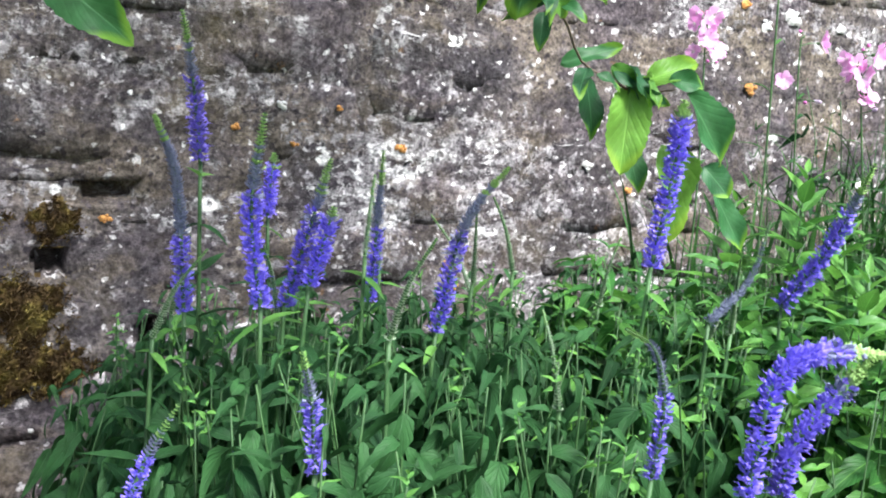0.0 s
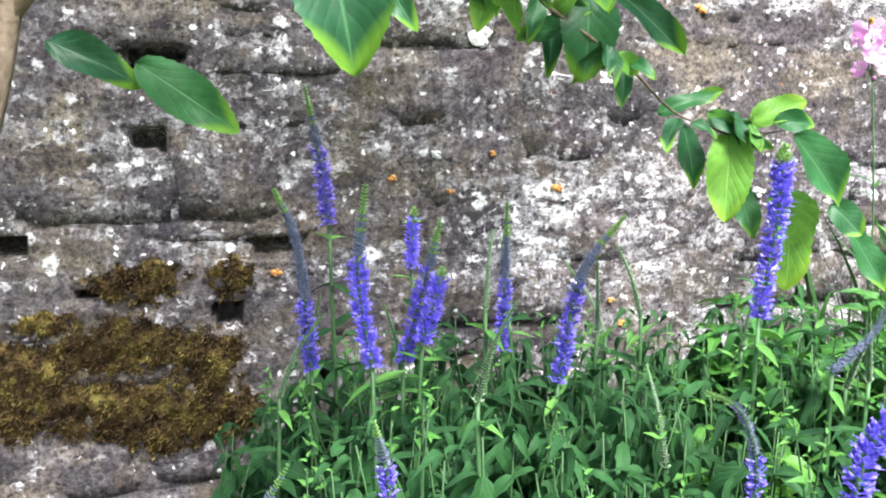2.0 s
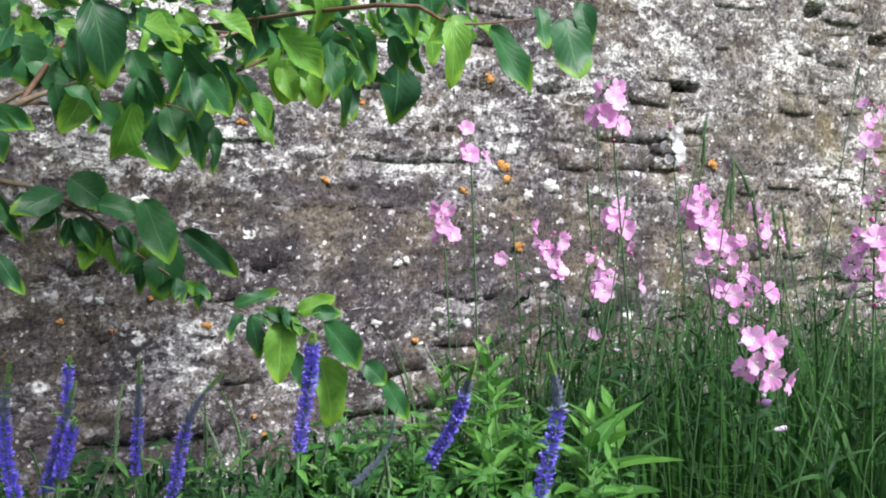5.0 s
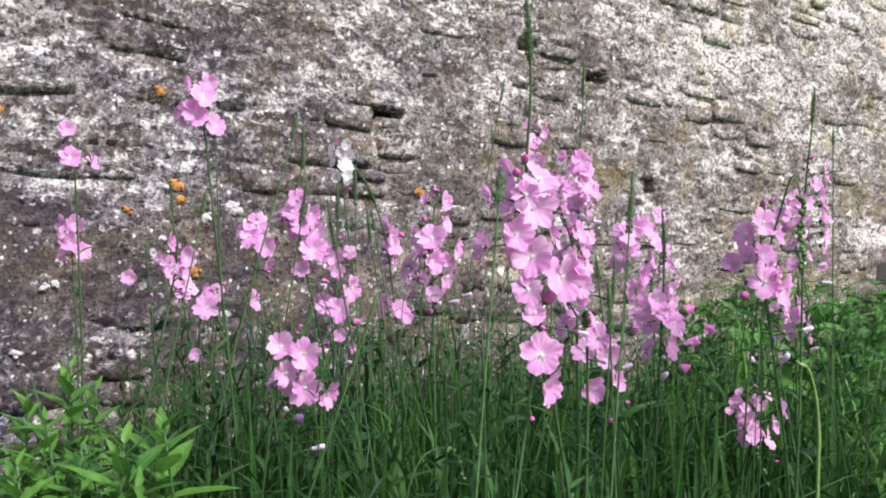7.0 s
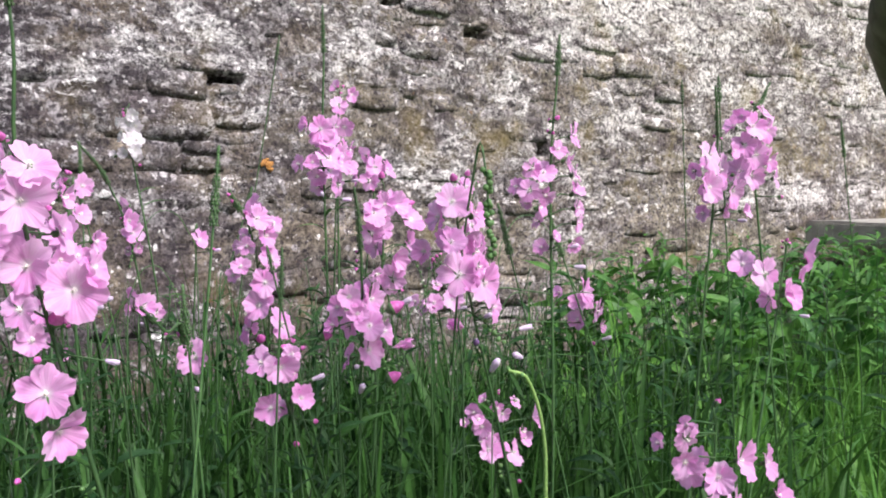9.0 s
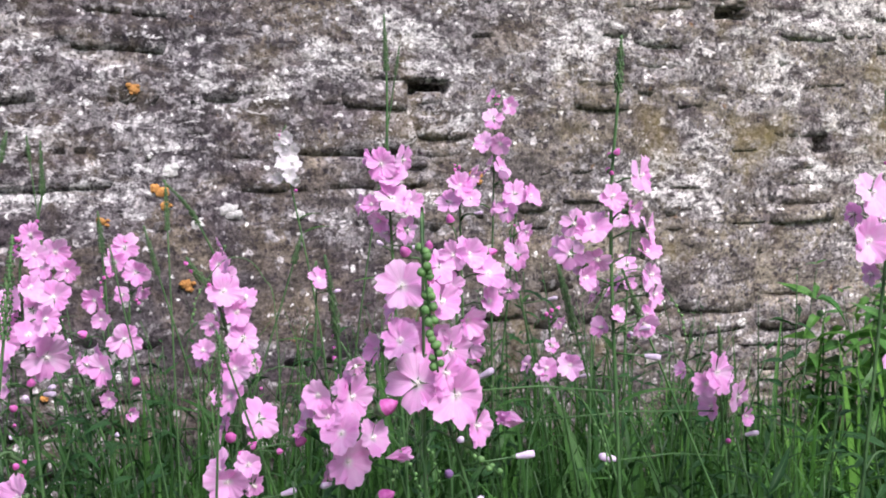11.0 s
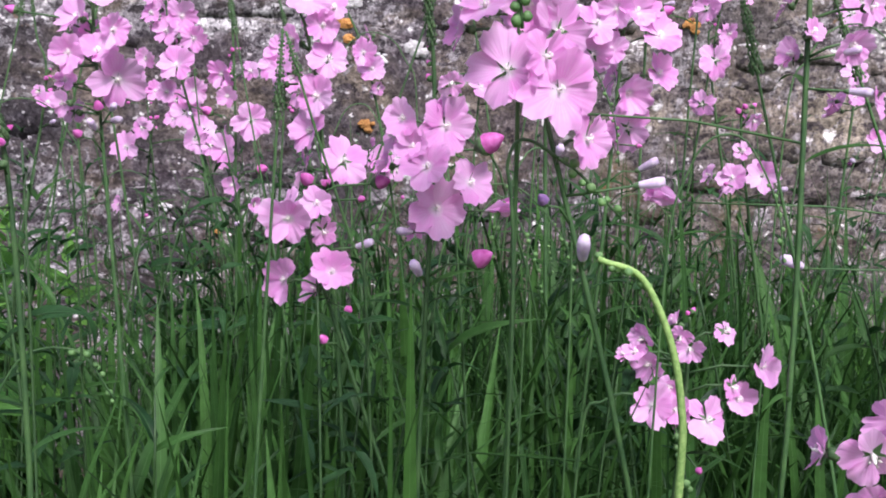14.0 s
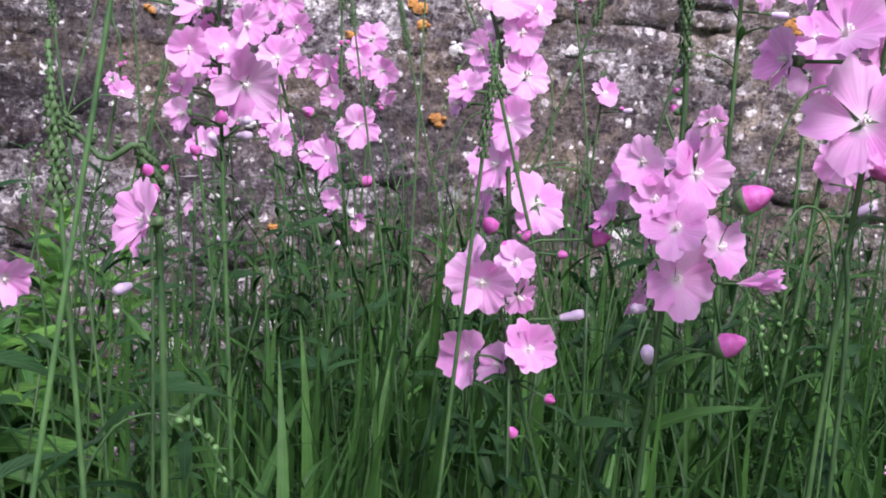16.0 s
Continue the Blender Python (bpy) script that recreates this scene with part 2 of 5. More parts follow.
def moss_material():
    n = Nodes("moss")
    f = n.noise(n.where(), 24.0, 4, 0.6)
    col = n.ramp(f, (0.32, (0.030, 0.019, 0.012)), (0.48, (0.085, 0.055, 0.024)), (0.62, (0.15, 0.112, 0.034)), (0.75, (0.26, 0.22, 0.065)))
    col = n.mix(1.0, col, n.ramp(n.island(), (0.0, 0.55), (1.0, 1.6)), "MULTIPLY")
    return n.done(col, 0.95, 0.1, 0.1)


MAT = {
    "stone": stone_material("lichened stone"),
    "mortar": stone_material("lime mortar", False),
    "soil": plain_material("soil", (0.03, 0.022, 0.016), (0.08, 0.06, 0.045), 30, 0.95),
    "lawn": plain_material("lawn", (0.05, 0.10, 0.02), (0.10, 0.19, 0.035), 40, 0.9),
    "orange": plain_material("orange lichen", (0.30, 0.11, 0.03), (0.60, 0.32, 0.09), 220, 0.95, 0, 0.8),
    "white_lichen": plain_material("white lichen", (0.36, 0.34, 0.34), (0.76, 0.74, 0.72), 150, 0.95, 0, 0.8),
    "moss": moss_material(),
    "dogwood": leaf_material("dogwood leaf", (0.013, 0.054, 0.027), (0.042, 0.135, 0.042), 0.44, 0.26, 0.18, (0.20, 0.37, 0.03), 0.24),
    "dogwood_young": leaf_material("young dogwood leaf", (0.07, 0.22, 0.035), (0.20, 0.38, 0.06), 0.38, 0.4, 0.25, (0.32, 0.50, 0.05), 0.4),
    "bark": plain_material("grey-brown bark", (0.085, 0.058, 0.042), (0.23, 0.165, 0.12), 90, 0.85, 0, 0.6),
    "twig": plain_material("red-brown twig", (0.10, 0.045, 0.03), (0.19, 0.10, 0.065), 90, 0.7),
    "trunk": plain_material("mossy trunk bark", (0.075, 0.08, 0.045), (0.20, 0.20, 0.13), 30, 0.9, 0, 0.8),
    "veronica_leaf": leaf_material("speedwell leaf", (0.008, 0.034, 0.014), (0.036, 0.104, 0.031), 0.55, 0.25, 0.3, None, 0.6, 0.2),
    "veronica_young": leaf_material("young speedwell leaf", (0.09, 0.25, 0.05), (0.18, 0.38, 0.08), 0.5, 0.4, 0.4, None, 0.3),
    "stem": plain_material("green stem", (0.026, 0.075, 0.024), (0.072, 0.155, 0.045), 50, 0.6),
    "dim_stem": plain_material("thin dark stem", (0.020, 0.055, 0.018), (0.052, 0.115, 0.032), 50, 0.6),
    "violet": plain_material("violet floret", (0.12, 0.08, 0.60), (0.36, 0.28, 0.90), 240, 0.6, 0.3),
    "dusk": plain_material("dusky bud", (0.13, 0.14, 0.26), (0.26, 0.27, 0.38), 300, 0.7),
    "bud": plain_material("green bud", (0.16, 0.30, 0.07), (0.34, 0.50, 0.16), 300, 0.7),
    "pod": plain_material("green seed pod", (0.07, 0.17, 0.05), (0.17, 0.31, 0.10), 200, 0.6),
    "pale_bud": plain_material("pale green bud", (0.16, 0.24, 0.14), (0.42, 0.48, 0.36), 400, 0.8),
    "pink": petal_material("pink petal", (0.95, 0.605, 0.91), (0.89, 0.315, 0.765), (0.97, 0.88, 0.95)),
    "white_petal": petal_material("white petal", (0.93, 0.90, 0.92), (0.91, 0.84, 0.90), (0.95, 0.95, 0.93)),
    "magenta": plain_material("magenta bud", (0.55, 0.07, 0.36), (0.78, 0.22, 0.62), 200, 0.5, 0.2),
    "mauve": plain_material("mauve bud", (0.20, 0.09, 0.30), (0.42, 0.24, 0.50), 200, 0.6, 0.2),
    "spent": plain_material("rolled pale petal", (0.66, 0.48, 0.74), (0.86, 0.76, 0.88), 200, 0.6, 0.3),
    "mallow_bud": plain_material("mallow bud", (0.035, 0.085, 0.03), (0.10, 0.18, 0.065), 200, 0.7),
    "anther": plain_material("pale anthers", (0.85, 0.78, 0.72), (0.92, 0.88, 0.84), 300, 0.7),
    "strap": leaf_material("strap leaf", (0.008, 0.034, 0.010), (0.056, 0.148, 0.030), 0.52, 0.24, 0.0, None, 0.3, 0.2),
    "herb": leaf_material("herb leaf", (0.045, 0.15, 0.032), (0.145, 0.33, 0.05), 0.42, 0.35, 0.5, None, 0.4),
    "slab": plain_material("pale sandstone slab", (0.22, 0.205, 0.185), (0.42, 0.40, 0.36), 14, 0.9, 0, 0.6),
}


# ---- mesh helpers ----
def mesh_of(name, verts, faces, mat, uvs=None, smooth=True):
    me = bpy.data.meshes.new(name)
    me.from_pydata([tuple(v) for v in verts], [], faces)
    mats = mat if isinstance(mat, (list, tuple)) else [mat]
    for m in mats:
        me.materials.append(m)
    if uvs is not None:
        layer = me.uv_layers.new(name="UVMap")
        flat = np.array([uvs[i] for f in faces for i in f], dtype=np.float32).ravel()
        layer.data.foreach_set("uv", flat)
    if smooth:
        me.polygons.foreach_set("use_smooth", [True] * len(me.polygons))
    me.update()
    return me


def child(name, me, parent, m=None, label=""):
    ob = new(name, me)
    ob.parent = parent
    if m is not None:
        ob.matrix_basis = m
    return tagged(ob, label)


def thing(name, x, y, z, label, category, group="", kind=""):
    ob = new(name)
    ob.empty_display_size = 0.02
    ob.matrix_basis = pose(x, y, z)
    return tagged(ob, label, category, group, kind)


class Build:
    """Collects verts, faces and UVs of one mesh."""

    def __init__(self):
        self.v, self.f, self.uv, self.mi = [], [], [], []

    def put(self, verts, faces, uvs=None, mi=0):
        o = len(self.v)
        self.v.extend(verts)
        self.f.extend([tuple(i + o for i in f) for f in faces])
        self.uv.extend(uvs if uvs is not None else [(0.5, 0.5)] * len(verts))
        self.mi.extend([mi] * len(faces))

    def mesh(self, name, mat, smooth=True):
        me = mesh_of(name, self.v, self.f, mat, self.uv, smooth)
        if any(self.mi):
            me.polygons.foreach_set("material_index", self.mi)
        return me


def basis(axis, facing):
    """Columns: along axis, across, outward near facing."""
    a = Vector(axis).normalized()
    w = Vector(facing) - a * Vector(facing).dot(a)
    if w.length < 1e-4:
        w = a.orthogonal()
    w.normalize()
    s = w.cross(a)
    return a, s, w


def bezier(points, steps):
    """A smooth line through the points."""
    pts = [Vector(p) for p in points]
    if len(pts) == 2:
        return [pts[0].lerp(pts[1], i / steps) for i in range(steps + 1)]
    ext = [pts[0] * 2 - pts[1], *pts, pts[-1] * 2 - pts[-2]]
    out = []
    per = max(1, steps // (len(pts) - 1))
    for i in range(1, len(ext) - 2):
        p0, p1, p2, p3 = ext[i - 1:i + 3]
        for k in range(per):
            t = k / per
            out.append(0.5 * ((2 * p1) + (p2 - p0) * t + (2 * p0 - 5 * p1 + 4 * p2 - p3) * t * t + (3 * p1 - p0 - 3 * p2 + p3) * t ** 3))
    out.append(pts[-1])
    return out


def tube(b, line, r0, r1, sides=6, mi=0, knobs=0.0, rnd=rng):
    ref = Vector((0.3, 0.9, 0.2))
    rings, faces = [], []
    n = len(line)
    for i, p in enumerate(line):
        a = (line[min(i + 1, n - 1)] - line[max(i - 1, 0)]).normalized()
        s = a.cross(ref).normalized()
        w = s.cross(a)
        r = r0 + (r1 - r0) * i / (n - 1)
        r *= 1 + knobs * (rnd.random() - 0.5)
        rings += [p + (s * math.cos(2 * math.pi * k / sides) + w * math.sin(2 * math.pi * k / sides)) * r for k in range(sides)]
    for i in range(n - 1):
        for k in range(sides):
            k2 = (k + 1) % sides
            faces.append((i * sides + k, i * sides + k2, (i + 1) * sides + k2, (i + 1) * sides + k))
    faces.append(tuple(range(sides - 1, -1, -1)))
    faces.append(tuple((n - 1) * sides + k for k in range(sides)))
    b.put(rings, faces, [(i / max(1, n - 1), k / sides) for i in range(n) for k in range(sides)], mi)


def leaf_geometry(rows, length, width, outline, fold=0.18, droop=0.3, wave=0.0, teeth=0.0, seed=0, cols=4):
    """A leaf along +x from the origin, its upper face to +z. outline(u) gives the half width from 0 to 1."""
    r = random.Random(seed)
    verts, uvs, faces = [], [], []
    ph = r.random() * 6
    for i in range(rows + 1):
        u = i / rows
        h = outline(u) * width / 2
        for j in range(cols + 1):
            s = 2 * j / cols - 1
            hh = h
            if teeth and abs(s) == 1 and 0 < i < rows:
                hh *= 1 + (teeth if i % 2 else -teeth)
            y = s * hh
            z = abs(s) * hh * fold * 2 - droop * length * u * u + wave * width * math.sin(u * 9 + ph + s) * abs(s)
            x = length * u * (1 - 0.25 * droop * u)
            verts.append(Vector((x, y, z)))
            uvs.append((u, j / cols))
    for i in range(rows):
        for j in range(cols):
            a = i * (cols + 1) + j
            faces.append((a, a + cols + 1, a + cols + 2, a + 1))
    return verts, faces, uvs


def ovate(u):
    return max(0.012, math.sin(math.pi * u ** 0.85) ** 0.58 * (1 - 0.12 * u)) if u < 0.999 else 0.01


def lance(u):
    return max(0.03, math.sin(math.pi * min(1, u ** 0.62)) ** 0.9 * (1 - 0.2 * u)) if u < 0.999 else 0.01


def strap(u):
    return max(0.02, min(1, 0.45 + 2.2 * u) * (1 - u ** 3)) if u < 0.999 else 0.01


def leaf_pose(origin, axis, facing, scale=1.0):
    a, s, w = basis(axis, facing)
    m = Matrix((a, s, w)).transposed().to_4x4()
    return Matrix.Translation(origin) @ m @ Matrix.Diagonal((scale, scale, scale, 1))


def leaf_pose3(origin, axis, facing, lx, ly):
    a, s, w = basis(axis, facing)
    m = Matrix((a, s, w)).transposed().to_4x4()
    return Matrix.Translation(origin) @ m @ Matrix.Diagonal((lx, ly, lx, 1))


def spread(r, k):
    return Vector((r.gauss(0, k), r.gauss(0, k), r.gauss(0, k)))


# ---- ground ----
def ground_height(x, y):
    return GROUND + 0.03 * noise.noise((x * 1.3, y * 1.3, 0.0))


def make_ground():
    b = Build()
    near = [-4 + 0.25 * i for i in range(53)]
    xs = [-600, -60, -12, *near, 14, 60, 600]
    ys = [-600, -60, -14, *[-7 + 0.25 * i for i in range(29)], 0.3, 0.6]
    verts = [(x, y, ground_height(x, y) if abs(x) < 13 and y > -13 else GROUND) for y in ys for x in xs]
    n = len(xs)
    faces, mi = [], []
    for j in range(len(ys) - 1):
        for i in range(n - 1):
            faces.append((j * n + i, j * n + i + 1, (j + 1) * n + i + 1, (j + 1) * n + i))
            bed = ys[j] > -2.6 and -4 < xs[i] < 3.0
            mi.append(0 if bed else 1)
    b.put(verts, faces)
    b.mi = mi
    ob = new("ground", b.mesh("ground", [MAT["soil"], MAT["lawn"]]))
    tagged(ob, "dark garden soil with lawn beyond the bed", "ground", kind="structure")


make_ground()

# ---- wall ----
WALL_X0, WALL_X1, WALL_Z0, WALL_Z1 = -4.0, 10.0, 0.0, 3.3
# open joints: x, z, width, height
GAPS = [(-0.723, 0.755, 0.06, 0.035), (-0.62, 0.895, 0.10, 0.03), (-0.87, 1.122, 0.06, 0.035), (-0.85, 1.28, 0.12, 0.03),
        (-0.98, 0.806, 0.07, 0.02), (2.335, 2.068, 0.10, 0.035), (2.709, 1.986, 0.10, 0.035), (3.061, 1.572, 0.05, 0.05),
        (1.693, 1.737, 0.12, 0.02), (-0.53, 0.60, 0.05, 0.05), (-1.15, 0.91, 0.08, 0.03)]


def stone_mesh(w, h, depth, seed):
    """A hewn block: face towards -y, edges falling back unevenly."""
    r = random.Random(seed)
    nx, nz = 5, 4
    k1, k2 = r.random() * 50, r.random() * 50
    verts, faces = [], []
    for j in range(nz):
        for i in range(nx):
            u, v = i / (nx - 1), j / (nz - 1)
            edge = (i in (0, nx - 1)) + (j in (0, nz - 1))
            x = (u - 0.5) * w + (r.random() - 0.5) * w * 0.05
            z = (v - 0.5) * h + (r.random() - 0.5) * h * 0.10
            if edge == 2:
                x, z = x * 0.95, z * 0.93
            y = -0.007 * noise.noise((u * 2.2 + k1, v * 2.2 + k2, 0)) + (0, 0.003, 0.007)[edge] + (r.random() - 0.5) * 0.004
            verts.append(Vector((x, y, z)))
    for j in range(nz - 1):
        for i in range(nx - 1):
            a = j * nx + i
            faces.append((a, a + 1, a + nx + 1, a + nx))
    rim = [i for i in range(nx)] + [j * nx + nx - 1 for j in range(1, nz)] + [(nz - 1) * nx + i for i in range(nx - 2, -1, -1)] + [j * nx for j in range(nz - 2, 0, -1)]
    o = len(verts)
    verts += [Vector((verts[i].x * 1.02, depth, verts[i].z * 1.02)) for i in rim]
    for k in range(len(rim)):
        k2_ = (k + 1) % len(rim)
        faces.append((rim[k], o + k, o + k2_, rim[k2_]))
    return verts, faces


def make_wall():
    r = random.Random(21)
    # mortar core: one rough sheet in front of a solid back
    b = Build()
    xs = [WALL_X0 + 0.06 * i for i in range(42)] + [-1.48 + 0.011 * i for i in range(446)] + [3.43 + 0.073 * i for i in range(91)]
    zs = [0.05 * j for j in range(9)] + [0.41 + 0.0125 * j for j in range(152)] + [2.31 + 0.055 * j for j in range(19)]
    nx, nz = len(xs) - 1, len(zs) - 1
    verts = []
    for z in zs:
        for x in xs:
            y = -0.002 + 0.024 * max(0.0, noise.noise((x * 2.2, z * 3.5, 11)) - 0.10) + 0.007 * noise.noise((x * 8, z * 8, 3)) + 0.005 * noise.noise((x * 27, z * 27, 5)) + 0.003 * noise.noise((x * 60, z * 60, 9))
            for gx, gz, gw, gh in GAPS:
                k = max(abs(x - gx) / (gw * 0.50), abs(z - gz) / (gh * 0.62)) + 0.5 * noise.noise((x * 60, z * 60, 7))
                if k < 1.1:
                    y = max(y, 0.12 * min(1.0, (1.1 - k) * 2.5))
            verts.append((x, y, z))
    faces = [(j * (nx + 1) + i, j * (nx + 1) + i + 1, (j + 1) * (nx + 1) + i + 1, (j + 1) * (nx + 1) + i) for j in range(nz) for i in range(nx)]
    b.put(verts, faces)
    X0, X1, Z0, Z1, Y0, Y1 = WALL_X0, WALL_X1, WALL_Z0, WALL_Z1, 0.16, 0.55
    b.put([(X0, Y0, Z0), (X1, Y0, Z0), (X1, Y1, Z0), (X0, Y1, Z0), (X0, Y0, Z1), (X1, Y0, Z1), (X1, Y1, Z1), (X0, Y1, Z1)],
          [(0, 1, 5, 4), (2, 3, 7, 6), (1, 2, 6, 5), (3, 0, 4, 7), (4, 5, 6, 7), (3, 2, 1, 0)])
    wall = new("wall_north", b.mesh("wall core", MAT["mortar"]))
    tagged(wall, "old rubble stone garden wall crusted with lichen", "wall", kind="structure")
    # courses of blocks
    rest = Build()
    singles = []
    z = WALL_Z0
    while z < WALL_Z1 - 0.04:
        h = r.choice((0.10, 0.13, 0.15, 0.18))
        x = WALL_X0 - r.random() * 0.2
        while x < WALL_X1 - 0.1:
            fine_part = x > 1.2 + 0.4 * r.random()
            w = r.uniform(0.16, 0.48) if not fine_part else r.uniform(0.10, 0.28)
            lift = r.uniform(-0.012, 0.012)
            hh = h
            k = r.uniform(0.35, 0.65)
            cuts = [(0, hh)] if r.random() < (0.6 if not fine_part else 0.12) else [(0, hh * k), (hh * k, hh)]
            for a, c in cuts:
                cx, cz = x + w / 2, z + (a + c) / 2 + lift
                sw, sh = w - r.uniform(0.004, 0.018), (c - a) - r.uniform(0.004, 0.016)
                for gx, gz, gw, gh in GAPS:
                    if abs(gz - cz) < sh / 2 + gh / 2 and abs(gx - cx) < sw / 2 + gw / 2:
                        # keep the larger side clear of the gap
                        left, right = gx - gw / 2 - (cx - sw / 2), cx + sw / 2 - (gx + gw / 2)
                        below, above = gz - gh / 2 - (cz - sh / 2), cz + sh / 2 - (gz + gh / 2)
                        best = max((left / sw, "l"), (right / sw, "r"), (below / sh, "b"), (above / sh, "a"))[1]
                        if best == "l":
                            cx, sw = cx - sw / 2 + left / 2, left
                        elif best == "r":
                            cx, sw = cx + sw / 2 - right / 2, right
                        elif best == "b":
                            cz, sh = cz - sh / 2 + below / 2, below
                        else:
                            cz, sh = cz + sh / 2 - above / 2, above
                if sw < 0.03 or sh < 0.02:
                    continue
                y = r.uniform(-0.004, 0.004) - (0.009 if r.random() < 0.07 else 0)
                verts, faces = stone_mesh(sw, sh, 0.06, r.randrange(10 ** 6))
                m = pose(cx, y, cz, r.uniform(-1, 1), r.uniform(-3, 3), r.uniform(-0.7, 0.7))
                if -1.35 < cx < 2.3 and 0.5 < cz < 2.05 and len(singles) < 300:
                    singles.append((verts, faces, m))
                else:
                    rest.put([m @ v for v in verts], faces)
            x += w
        z += h
    for verts, faces, m in singles:
        child("stone", mesh_of("stone", verts, faces, MAT["stone"]), wall, m)
    tagged(child("far_stones", rest.mesh("far stones", MAT["stone"]), wall), kind="stuff")
    return wall


def crust(wall, name, x, z, size, mat, seed):
    """A lichen patch on the wall's face: small flat ragged flakes grown into one another."""
    r = random.Random(seed)
    b = Build()
    for q in range(5):
        n = 11
        a0, d = r.random() * 6.28, size * (0.0 if q == 0 else r.uniform(0.15, 0.42))
        cx, cz, s = d * math.cos(a0), d * math.sin(a0) * 0.8, size * (0.30 if q == 0 else r.uniform(0.10, 0.24))
        verts, faces = [Vector((cx, -0.002 - 0.0006 * q, cz))], []
        for k in (0.55, 1.0):
            for i in range(n):
                a = 2 * math.pi * i / n
                rr = s * k * (0.75 + 0.5 * r.random())
                verts.append(Vector((cx + rr * math.cos(a), -0.001 - 0.0006 * q + 0.005 * k ** 3 + (r.random() - 0.5) * 0.003, cz + rr * math.sin(a) * 0.8)))
        for i in range(n):
            i2 = (i + 1) % n
            faces += [(0, 1 + i2, 1 + i), (1 + i, 1 + i2, 1 + n + i2, 1 + n + i)]
        b.put(verts, faces)
    child(name, b.mesh(name, mat), wall, pose(x, -0.009, z))


# ---- moss ----
def moss_cushion(x, z, w, h, seed, label):
    """A flat uneven moss pad with short sprigs standing out of it."""
    r = random.Random(seed)
    top = thing("moss_cushion", x, -0.006, z, label, "moss", "moss on the wall")

    def relief(u, v):
        a = math.atan2(v, u)
        rim = 0.74 + 0.22 * noise.noise((2.2 * math.cos(a) + seed, 2.2 * math.sin(a), 0.5)) + 0.16 * noise.noise((6.0 * math.cos(a) + seed, 6.0 * math.sin(a), 1.5))
        d = max(0.0, 1 - math.hypot(u, v) / rim - 0.9 * max(0.0, noise.noise((u * w * 22 + seed, v * h * 30, 4))))
        return d, 0.012 - (0.012 + 0.026 * noise.noise((u * w * 14 + seed, v * h * 14, 2)) + 0.010) * d ** 0.5

    n, m = 24, 12
    verts, faces = [], []
    for j in range(m + 1):
        for i in range(n + 1):
            u, v = 2 * i / n - 1, 2 * j / m - 1
            verts.append(Vector((u * w / 2, relief(u, v)[1], v * h / 2)))
    for j in range(m):
        for i in range(n):
            a = j * (n + 1) + i
            if relief(2 * (i + 0.5) / n - 1, 2 * (j + 0.5) / m - 1)[0] > 0.01:
                faces.append((a, a + 1, a + n + 2, a + n + 1))
    child("cushion", mesh_of("cushion", verts, faces, MAT["moss"]), top)
    b = Build()
    for _ in range(int(80000 * w * h)):
        u, v = r.uniform(-1, 1), r.uniform(-1, 1)
        d, y = relief(u, v)
        if d < 0.02:
            continue
        p = Vector((u * w / 2, y, v * h / 2))
        axis = Vector((r.gauss(0, 0.7), -1 + r.gauss(0, 0.3), r.gauss(0.2, 0.7))).normalized() * r.uniform(0.006, 0.016)
        s = axis.cross(Vector((r.random(), r.random(), r.random()))).normalized() * 0.0018
        b.put([p - s, p + s, p + axis + s * 0.5, p + axis - s * 0.5], [(0, 1, 2, 3)])
    tagged(child("sprig_cover", b.mesh("sprig cover", MAT["moss"], False), top), kind="stuff")


# ---- spiked speedwell ----
VL_MESH = [mesh_of("leaf", *leaf_geometry(12, 1.0, 0.27, lance, 0.16, 0.10 + 0.10 * k, 0.02, 0.05, k)[:2], MAT["veronica_leaf"],
                   leaf_geometry(12, 1.0, 0.27, lance, 0.16, 0.10 + 0.10 * k, 0.02, 0.05, k)[2]) for k in range(4)]
VY_MESH = [mesh_of("leaf", *leaf_geometry(8, 1.0, 0.30, lance, 0.2, 0.1, 0.02, 0.04, 9)[:2], MAT["veronica_young"],
                   leaf_geometry(8, 1.0, 0.30, lance, 0.2, 0.1, 0.02, 0.04, 9)[2])]


